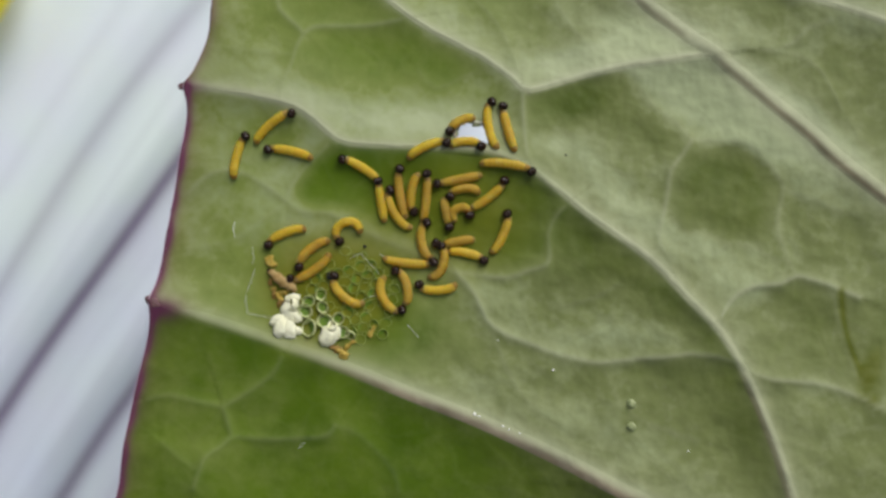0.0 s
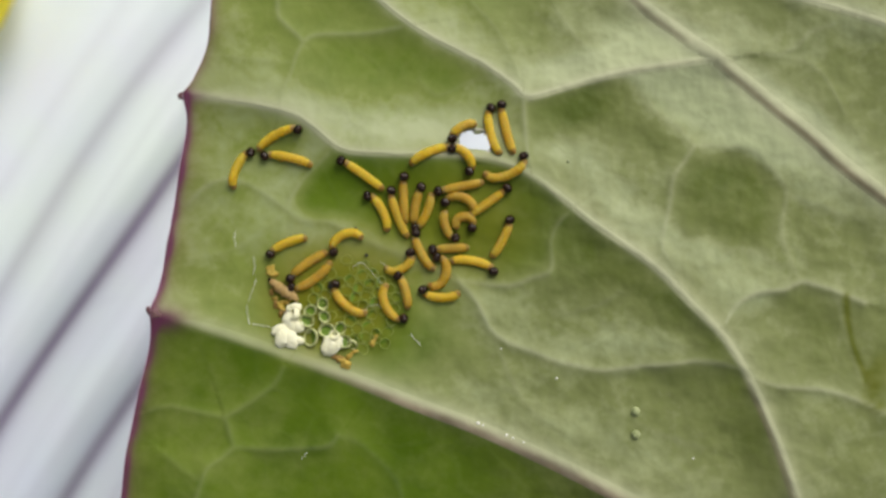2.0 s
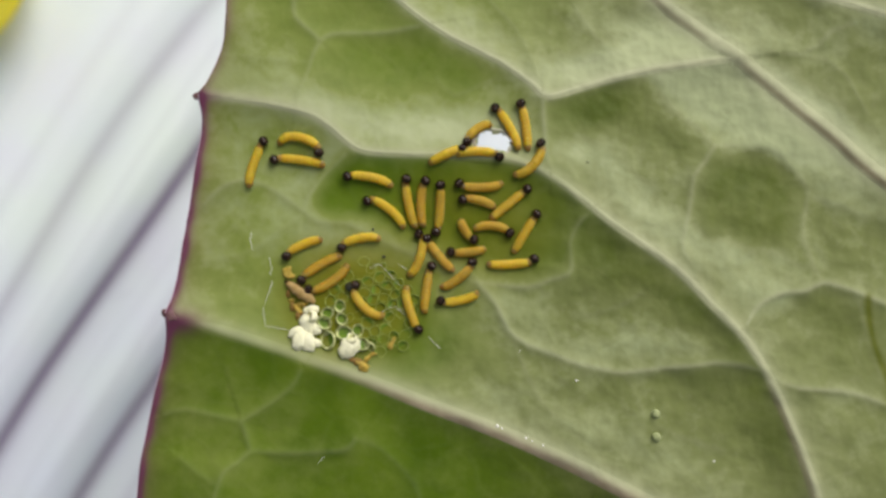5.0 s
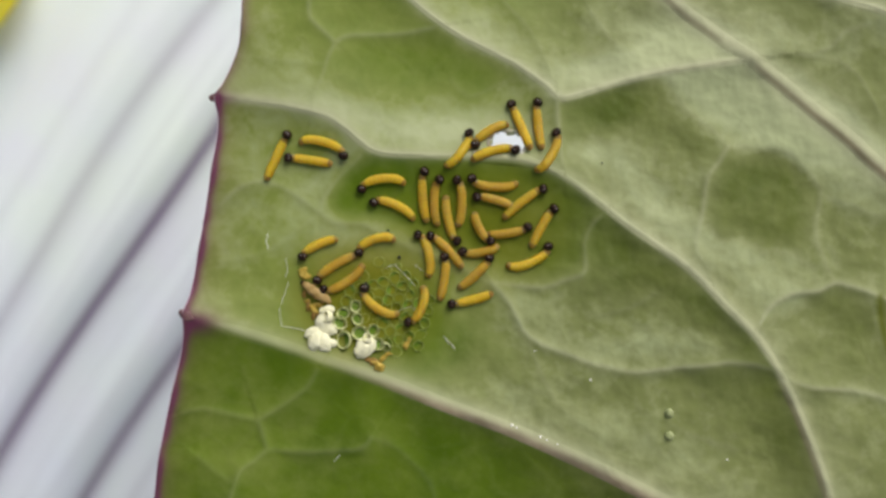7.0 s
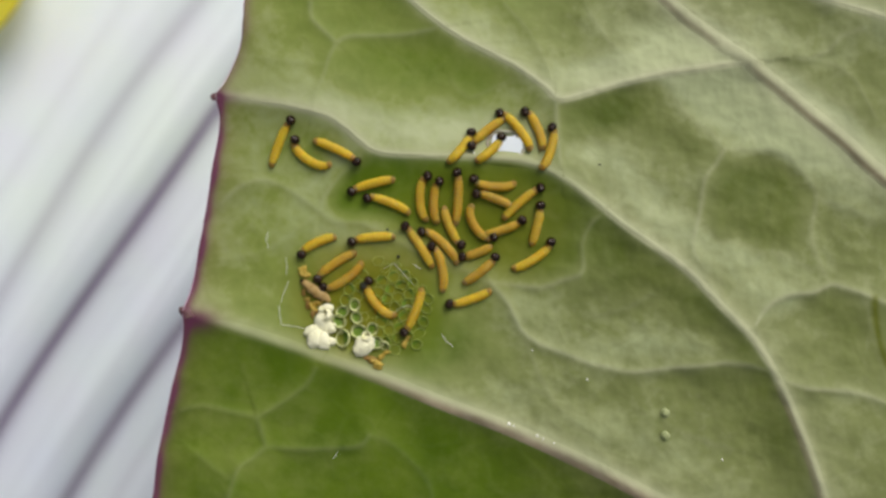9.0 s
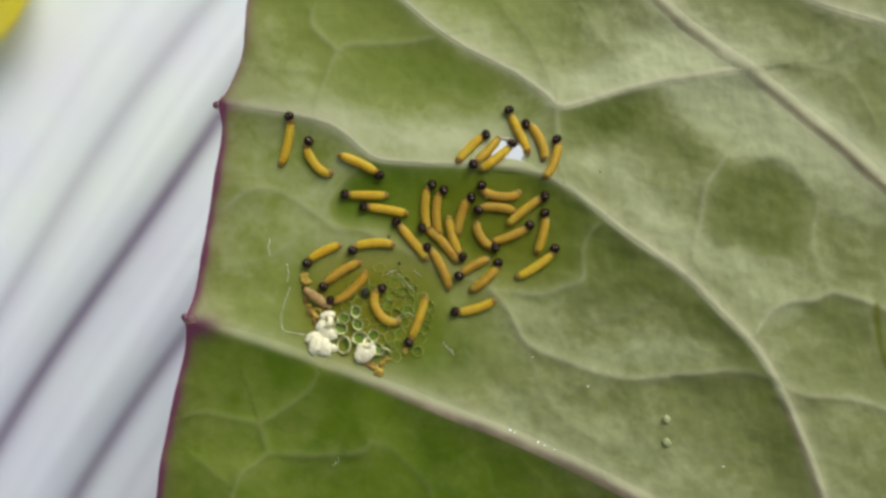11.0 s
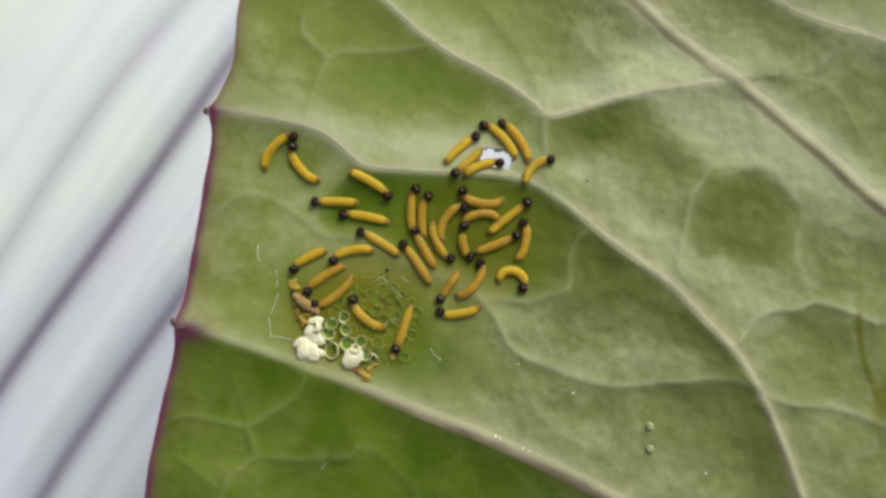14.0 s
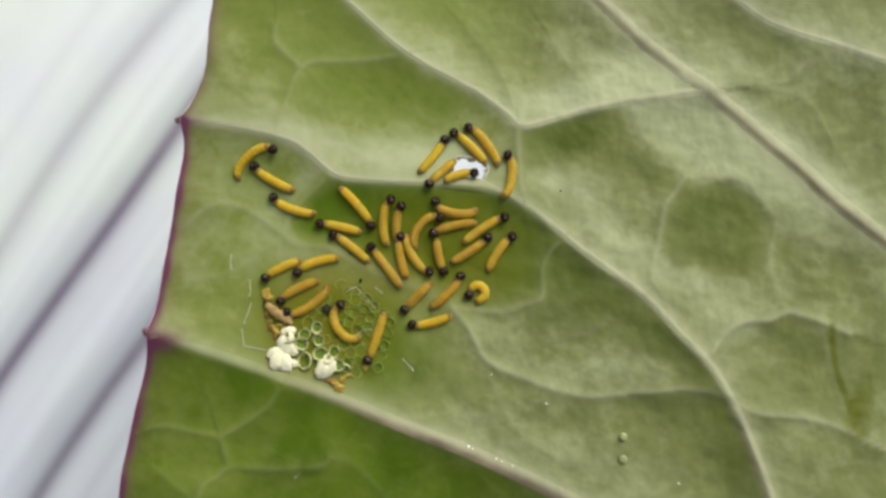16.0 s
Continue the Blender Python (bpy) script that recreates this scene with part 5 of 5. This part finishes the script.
    crawl("small caterpillar with black head, coloured ochre for shade, crawling among others", 1, [(0, -0.14, 0.23, 0.10, 1.98, 0.61), (1, -0.14, 0.25, 0.06, 1.72, 0.64), (2, -0.83, 0.55, -0.01, 1.46, 0.66), (4, -0.67, 0.39, -0.00, 1.40, 0.52), (6.5, -1.17, 0.64, -0.36, 1.18, 0.93), (7.8, -0.76, 0.35, -0.08, 1.28, 0.86), (8.5, -0.95, 0.42, -0.10, 1.06, 0.86), (9, -0.97, 0.18, -0.11, 0.90, 0.86), (11.4, -1.39, -0.79, 0.13, 0.57, 0.37), (13.5, -2.03, -1.66, 0.00, -0.46, 0.01), (14, -1.65, -1.72, 0.01, -0.48, 0.02), (14.5, -1.69, -1.74, 0.02, -0.49, 0.03), (15, -1.40, -1.87, 0.04, -0.50, 0.03), (15.5, -1.98, -1.70, 0.01, -0.51, 0.04), (16, -2.25, -1.74, -0.00, -0.52, 0.05)])
    crawl("small caterpillar with black head, coloured ochre for shade, crawling among others", 1, [(0, -0.49, 0.41, 0.77, -0.95, -1.81), (2, -0.55, 0.04, 0.89, -1.10, -1.79), (3, 0.10, 0.19, 0.62, -1.26, -1.74), (4, 0.32, -0.11, 0.41, -1.42, -1.70), (6.5, 0.81, -0.15, 0.17, -1.46, -1.79), (7, 0.71, 0.09, 0.18, -1.30, -1.77), (7.5, 0.90, 0.04, 0.17, -1.14, -1.74), (7.8, 1.12, -0.21, 0.15, -1.04, -1.72), (8.5, 1.25, -0.16, 0.15, -0.93, -1.58), (9, 1.20, 0.14, 0.15, -0.85, -1.48), (11.4, 1.42, 0.26, 0.26, -0.42, -1.49), (12.5, 1.48, 0.45, 0.45, -0.50, -1.42), (13, 1.25, 0.63, 0.55, -0.53, -1.39), (13.5, 1.00, 0.71, 0.65, -0.57, -1.35), (16, 1.49, 0.52, 0.23, -0.52, -1.50)])
    crawl("small bright yellow caterpillar with black head crawling among others", 2, [(0, -1.59, -2.32, -0.41, 0.76, -2.27), (1.5, -1.53, -2.36, -0.41, 0.79, -2.26), (2, -1.48, -2.11, -0.44, 0.80, -2.26), (2.5, -1.44, -1.96, -0.44, 0.81, -2.24), (3, -1.58, -2.07, -0.43, 0.81, -2.23), (3.5, -1.75, -2.44, -0.42, 0.81, -2.21), (4, -1.48, -2.53, -0.41, 0.82, -2.19), (6.5, -1.70, -2.89, -0.05, 0.80, -2.16), (7.8, -1.89, -2.86, -0.20, 0.86, -2.26), (9, -1.83, -2.93, -0.18, 0.83, -2.03), (11.4, -1.51, -2.93, -0.25, 1.06, -2.23), (11.5, -1.75, -2.84, -0.27, 1.06, -2.22), (13.5, -1.72, -2.51, -0.34, 0.90, -2.18), (15, -1.55, -2.78, -0.25, 0.83, -2.11), (16, -1.73, -2.72, -0.21, 0.77, -2.06)])
    crawl("small yellow caterpillar with black head crawling among others", 0, [(0, -0.65, -0.84, 0.23, -3.89, -0.54), (2, -2.30, 0.35, 0.63, -3.88, -0.63), (4, -2.85, 1.32, 0.58, -3.78, -0.89), (6.5, -3.43, 1.89, 0.36, -3.38, -1.00), (7, -3.96, 1.66, 0.44, -3.40, -1.02), (7.5, -4.27, 1.41, 0.53, -3.43, -1.04), (7.8, -4.35, 1.55, 0.59, -3.44, -1.06), (9, -4.74, 2.22, 0.12, -2.99, -0.53), (11.4, -5.81, 2.95, -0.00, -3.62, 0.59), (12, -6.59, 2.56, 0.03, -4.13, 0.73), (13, -6.60, 3.19, 0.09, -4.19, 0.97), (13.5, -6.92, 3.01, 0.12, -4.37, 1.09), (14, -7.00, 2.73, 0.14, -4.44, 1.15), (14.5, -7.23, 2.97, 0.15, -4.51, 1.21), (15, -7.18, 2.89, 0.14, -4.57, 1.28), (16, -7.03, 3.23, 0.13, -4.70, 1.40)])
    crawl("small caterpillar with black head, coloured ochre for shade, crawling among others", 1, [(0, -1.08, 1.76, -0.54, -0.75, -0.53), (0.5, -1.67, 1.71, -0.46, -0.74, -0.57), (1, -1.80, 1.70, -0.41, -0.73, -0.60), (2, -1.91, 1.62, -0.33, -0.71, -0.67), (3, -1.96, 1.61, -0.34, -0.65, -0.70), (4, -2.11, 1.26, -0.34, -0.60, -0.73), (6.5, -2.88, 1.63, 0.18, -0.99, -0.54), (7, -3.13, 1.59, 0.19, -1.15, -0.51), (7.8, -2.94, 2.01, 0.17, -1.40, -0.45), (8, -3.28, 2.01, 0.22, -1.40, -0.42), (8.5, -3.53, 1.85, 0.33, -1.41, -0.35), (9, -3.65, 1.85, 0.41, -1.41, -0.28), (11.4, -3.68, 2.65, 0.27, -1.49, 0.31), (13.5, -3.50, 2.81, -0.05, -1.93, 0.45), (16, -2.54, 3.14, -0.25, -2.02, 0.46)])
    crawl("small caterpillar with black head, coloured ochre for shade, crawling among others", 1, [(0, -3.17, -1.43, 0.46, -2.56, -3.54), (1, -2.61, -1.16, 0.30, -2.56, -3.40), (1.5, -2.68, -1.11, 0.24, -2.56, -3.32), (2, -3.12, -1.14, 0.20, -2.55, -3.25), (2.5, -3.29, -1.25, 0.09, -2.51, -3.38), (3, -3.40, -1.17, -0.01, -2.46, -3.51), (3.5, -3.04, -0.93, -0.16, -2.42, -3.64), (4, -2.35, -0.67, -0.33, -2.38, -3.77), (6.5, -2.13, -0.02, 0.10, -2.66, -2.73), (7.8, -2.53, 0.58, 0.35, -2.52, -2.34), (9, -2.99, 0.88, 0.39, -2.39, -2.06), (11.4, -3.46, 1.33, 0.25, -1.96, -1.35), (13.5, -4.19, 1.73, 0.11, -2.32, -0.82), (15, -4.01, 2.40, 0.02, -2.40, -0.46), (16, -4.50, 2.44, 0.00, -2.46, -0.22)])
    crawl("small yellow caterpillar with black head below the hatched eggs", 0, [(0, -2.74, -3.98, 0.76, -3.84, -1.86), (1, -2.69, -3.73, 0.75, -3.82, -1.82), (2, -2.76, -3.96, 0.71, -3.81, -1.77), (2.5, -2.95, -4.44, 0.64, -3.82, -1.79), (3.5, -2.86, -4.59, 0.53, -3.83, -1.83), (4, -2.69, -4.61, 0.48, -3.84, -1.86), (6.5, -4.17, -4.33, -0.56, -3.77, -1.75), (7, -4.65, -4.04, -0.49, -3.73, -1.78), (7.5, -4.76, -4.00, -0.43, -3.68, -1.80), (7.8, -4.89, -4.34, -0.38, -3.66, -1.82), (8.5, -4.71, -4.74, -0.27, -3.69, -1.88), (9, -4.83, -4.78, -0.21, -3.72, -1.93), (11.4, -4.54, -5.06, -0.08, -3.43, -1.99), (13.5, -4.60, -5.07, -0.07, -3.65, -2.18), (16, -4.69, -5.13, -0.08, -3.61, -1.95)])
    crawl("small bright yellow caterpillar with black head by the chewed hole", 2, [(0, 3.21, 9.73, -0.46, 3.64, 6.74), (2, 3.08, 9.80, -0.39, 3.72, 6.82), (4, 2.03, 9.58, 0.41, 3.61, 6.96), (6.5, 2.34, 10.15, -0.05, 3.42, 7.17), (7.8, 1.94, 9.97, 0.23, 3.46, 7.23), (9, 1.53, 9.62, 0.36, 3.43, 7.15), (11.4, 2.17, 10.37, -0.03, 3.38, 7.47), (11.5, 1.69, 10.29, 0.02, 3.37, 7.48), (12, 1.37, 10.34, 0.14, 3.33, 7.51), (12.5, 1.03, 10.17, 0.27, 3.29, 7.53), (13, 0.94, 9.84, 0.40, 3.24, 7.56), (13.5, 1.04, 9.74, 0.51, 3.20, 7.59), (14, 1.20, 9.88, 0.44, 3.17, 7.67), (14.5, 1.18, 9.68, 0.39, 3.14, 7.75), (16, 0.99, 10.04, 0.18, 3.06, 7.99)])
    crawl("small yellow caterpillar with black head by the chewed hole", 0, [(0, 3.95, 9.43, -0.11, 4.74, 6.49), (1, 4.18, 9.84, -0.13, 4.65, 6.65), (2, 3.79, 10.00, -0.13, 4.56, 6.81), (3.5, 3.45, 9.67, 0.21, 4.33, 6.86), (4, 3.46, 9.92, 0.31, 4.25, 6.88), (6.5, 4.37, 10.11, -0.27, 4.17, 7.20), (7, 3.96, 10.21, -0.12, 4.22, 7.21), (7.5, 3.53, 9.94, 0.05, 4.27, 7.22), (7.8, 3.57, 9.85, 0.12, 4.29, 7.22), (8.5, 3.18, 9.53, 0.27, 4.24, 7.22), (9, 3.19, 9.71, 0.36, 4.20, 7.23), (11.4, 3.19, 9.35, 0.44, 4.28, 7.00), (12.5, 2.95, 9.94, 0.43, 4.18, 7.20), (13.5, 2.58, 9.95, 0.43, 4.10, 7.39), (16, 1.97, 10.38, 0.36, 3.83, 7.87)])
    crawl("small yellow caterpillar with black head by the chewed hole", 0, [(0, 5.76, 5.06, -0.30, 2.49, 5.54), (0.5, 5.83, 5.44, -0.05, 2.53, 5.54), (1, 5.93, 5.58, 0.20, 2.56, 5.55), (1.5, 5.63, 6.15, 0.48, 2.60, 5.55), (2, 5.16, 6.55, 0.76, 2.64, 5.56), (3, 5.46, 6.53, 0.69, 2.83, 5.54), (3.5, 5.41, 6.81, 0.67, 2.92, 5.54), (4, 5.12, 7.00, 0.66, 3.02, 5.53), (6.5, 5.19, 8.09, 0.46, 3.69, 5.70), (7.8, 5.05, 8.25, 0.44, 3.84, 5.96), (8.5, 5.32, 8.34, 0.37, 4.00, 5.98), (9, 4.95, 8.63, 0.36, 4.12, 6.00), (11.4, 5.26, 8.23, 0.33, 4.34, 5.92), (13.5, 5.95, 6.93, -0.69, 4.05, 5.85), (14.5, 5.19, 8.33, -0.22, 4.10, 5.95), (16, 4.55, 8.56, 0.48, 4.17, 5.86)])
    crawl("small yellow caterpillar with black head by the chewed hole", 0, [(0, 0.45, 7.74, 0.31, 1.98, 8.58), (1.5, 0.72, 7.75, 0.36, 2.02, 8.64), (2, 0.52, 7.78, 0.36, 2.03, 8.67), (3, 0.54, 7.84, 0.34, 1.93, 8.61), (4, 0.36, 7.65, 0.32, 1.84, 8.56), (6.5, 0.16, 7.47, 0.38, 1.94, 8.70), (7, -0.15, 7.47, 0.32, 1.97, 8.73), (7.8, 0.05, 7.30, 0.28, 2.03, 8.78), (9, -0.35, 7.43, 0.15, 1.84, 9.21), (11.4, -0.28, 6.68, -0.13, 1.33, 8.39), (12.5, -0.84, 6.78, -0.10, 1.17, 8.31), (13, 0.04, 6.35, -0.03, 1.09, 8.27), (13.5, -0.83, 6.61, -0.05, 1.02, 8.23), (14.5, -0.54, 6.65, -0.00, 1.03, 8.18), (16, -0.62, 6.62, 0.05, 1.05, 8.12)])
    crawl("small bright yellow caterpillar with black head by the chewed hole", 2, [(0, 0.24, 6.97, -0.36, -2.18, 5.92), (1.5, 0.39, 6.65, -0.37, -2.13, 6.04), (2, 0.52, 7.10, -0.36, -2.11, 6.07), (4, 0.53, 6.83, -0.36, -2.08, 6.16), (6.5, -0.96, 8.00, 0.40, -2.07, 6.21), (7, -0.53, 8.26, 0.35, -2.09, 6.19), (7.5, -0.52, 8.28, 0.32, -2.11, 6.18), (7.8, -0.77, 8.33, 0.30, -2.12, 6.17), (9, -0.34, 8.35, 0.18, -1.88, 6.44), (11.4, 0.62, 8.76, -0.15, -1.20, 6.95), (11.5, 0.15, 8.83, -0.13, -1.20, 6.97), (12.5, 0.24, 9.33, -0.12, -1.25, 7.15), (13, 0.37, 9.32, -0.13, -1.27, 7.24), (13.5, 0.68, 9.10, -0.16, -1.29, 7.33), (16, 0.40, 9.58, 0.08, -1.27, 7.41)])
    crawl("small bright yellow caterpillar with black head by the chewed hole", 2, [(0, 2.49, 6.74, -0.33, 0.58, 6.74), (2, 1.62, 5.61, -0.56, 0.49, 7.02), (4, 2.26, 6.05, -0.34, -0.34, 6.83), (6.5, 2.41, 7.11, -0.34, -0.23, 6.48), (7.8, 2.51, 7.19, -0.25, -0.37, 6.32), (8, 2.07, 7.85, -0.14, -0.31, 6.35), (8.5, 1.65, 7.96, 0.04, -0.16, 6.44), (9, 1.62, 8.01, 0.21, -0.02, 6.53), (11.4, 2.33, 8.07, 0.13, 0.16, 6.40), (11.5, 2.24, 7.84, 0.10, 0.15, 6.40), (12, 2.10, 7.85, 0.01, 0.11, 6.41), (12.5, 2.10, 7.85, -0.08, 0.07, 6.42), (13.5, 2.25, 7.28, -0.31, -0.01, 6.43), (15, 2.33, 7.52, -0.22, 0.29, 6.64), (16, 2.34, 7.35, -0.18, 0.49, 6.78)])
    crawl("small bright yellow caterpillar with black head beside the hatched eggs", 2, [(0, -11.59, 0.30, 0.36, -9.20, 1.25), (2, -11.53, 0.32, 0.27, -9.21, 1.29), (4, -11.56, 0.31, 0.23, -9.29, 1.24), (6.5, -11.53, 0.32, 0.30, -9.35, 1.36), (7.8, -11.60, 0.33, 0.25, -9.33, 1.31), (9, -11.61, 0.36, 0.29, -9.39, 1.42), (11.4, -11.33, 0.26, 0.18, -9.10, 1.40), (11.5, -11.54, 0.29, 0.18, -9.11, 1.41), (12, -11.49, 0.32, 0.20, -9.17, 1.41), (12.5, -11.59, 0.35, 0.21, -9.22, 1.41), (13, -11.58, 0.32, 0.23, -9.28, 1.41), (13.5, -11.47, 0.26, 0.25, -9.34, 1.42), (16, -11.54, 0.32, 0.20, -9.24, 1.39)])
    crawl("small bright yellow caterpillar with black head beside the hatched eggs", 2, [(0, -6.87, 0.54, 1.02, -5.52, 1.12), (2, -7.38, 0.42, 0.76, -5.52, 1.29), (3, -7.57, 0.55, 0.55, -5.52, 1.29), (4, -8.05, 0.90, 0.33, -5.52, 1.29), (6.5, -7.80, 0.58, 0.51, -5.55, 1.29), (7.8, -7.92, 0.53, 0.56, -5.52, 1.26), (8, -7.79, 0.60, 0.50, -5.51, 1.29), (8.5, -7.94, 0.87, 0.34, -5.50, 1.37), (9, -8.27, 1.19, 0.18, -5.49, 1.45), (11.4, -8.38, 1.01, 0.42, -5.67, 1.30), (12, -8.65, 0.87, 0.45, -5.79, 1.30), (12.5, -8.88, 1.08, 0.46, -5.89, 1.29), (13, -8.71, 1.36, 0.46, -6.00, 1.29), (13.5, -8.67, 0.90, 0.51, -6.10, 1.29), (16, -9.42, 0.69, 0.34, -6.71, 1.53)])
    crawl("small ochre-yellow caterpillar with black head beside the hatched eggs", 1, [(0, -9.55, -1.17, 0.44, -7.59, 0.48), (0.5, -9.91, -1.03, 0.36, -7.64, 0.45), (1, -10.04, -1.07, 0.30, -7.70, 0.41), (1.5, -10.33, -1.17, 0.25, -7.76, 0.38), (2, -10.21, -1.29, 0.20, -7.81, 0.34), (4, -10.58, -1.25, 0.23, -8.02, 0.21), (6.5, -10.60, -1.26, 0.25, -8.06, 0.21), (7.8, -10.61, -1.21, 0.23, -8.12, 0.41), (9, -10.55, -1.25, 0.23, -8.04, 0.40), (11.4, -10.25, -1.29, 0.23, -7.74, 0.24), (11.5, -10.47, -1.31, 0.24, -7.76, 0.24), (12.5, -10.58, -1.29, 0.26, -7.90, 0.32), (13.5, -10.42, -1.34, 0.31, -8.05, 0.39), (14.5, -10.66, -1.14, 0.28, -8.05, 0.25), (16, -10.53, -1.22, 0.25, -8.05, 0.05)])
    crawl("small ochre-yellow caterpillar with black head beside the hatched eggs", 1, [(0, -10.14, -1.94, -0.39, -7.64, -0.28), (2, -10.16, -1.88, -0.43, -7.69, -0.17), (4, -10.12, -1.91, -0.41, -7.70, -0.30), (6.5, -10.23, -1.84, -0.45, -7.69, -0.23), (7.8, -10.21, -1.83, -0.40, -7.75, -0.23), (8, -10.28, -1.72, -0.42, -7.74, -0.21), (9, -10.20, -1.79, -0.43, -7.71, -0.12), (11.4, -9.80, -2.27, -0.44, -7.49, -0.28), (11.5, -10.08, -2.05, -0.45, -7.50, -0.28), (12, -10.14, -1.96, -0.45, -7.55, -0.25), (12.5, -10.24, -1.92, -0.45, -7.61, -0.23), (13, -10.14, -1.97, -0.44, -7.66, -0.20), (13.5, -10.09, -2.11, -0.43, -7.72, -0.18), (16, -10.12, -1.97, -0.51, -7.54, -0.21)])
    crawl("small yellow caterpillar with black head curved over the hatched eggs", 0, [(0, -7.20, -1.74, -0.63, -5.29, -3.47), (2, -7.24, -1.69, -0.61, -5.22, -3.48), (4, -7.07, -1.68, -0.61, -5.25, -3.57), (6.5, -7.24, -1.57, -0.62, -5.31, -3.36), (7, -7.53, -1.82, -0.58, -5.32, -3.39), (7.8, -7.39, -1.61, -0.58, -5.33, -3.44), (8, -7.65, -1.59, -0.57, -5.34, -3.47), (9, -7.16, -1.40, -0.61, -5.39, -3.58), (11.4, -6.34, -1.45, -1.08, -5.07, -3.52), (11.5, -7.13, -1.50, -0.99, -5.08, -3.51), (12, -7.41, -1.74, -0.83, -5.16, -3.50), (12.5, -7.52, -1.69, -0.71, -5.24, -3.49), (13, -7.62, -1.85, -0.58, -5.32, -3.48), (13.5, -7.59, -1.85, -0.46, -5.40, -3.47), (16, -6.53, -1.44, -1.03, -5.16, -3.51)])


motions()
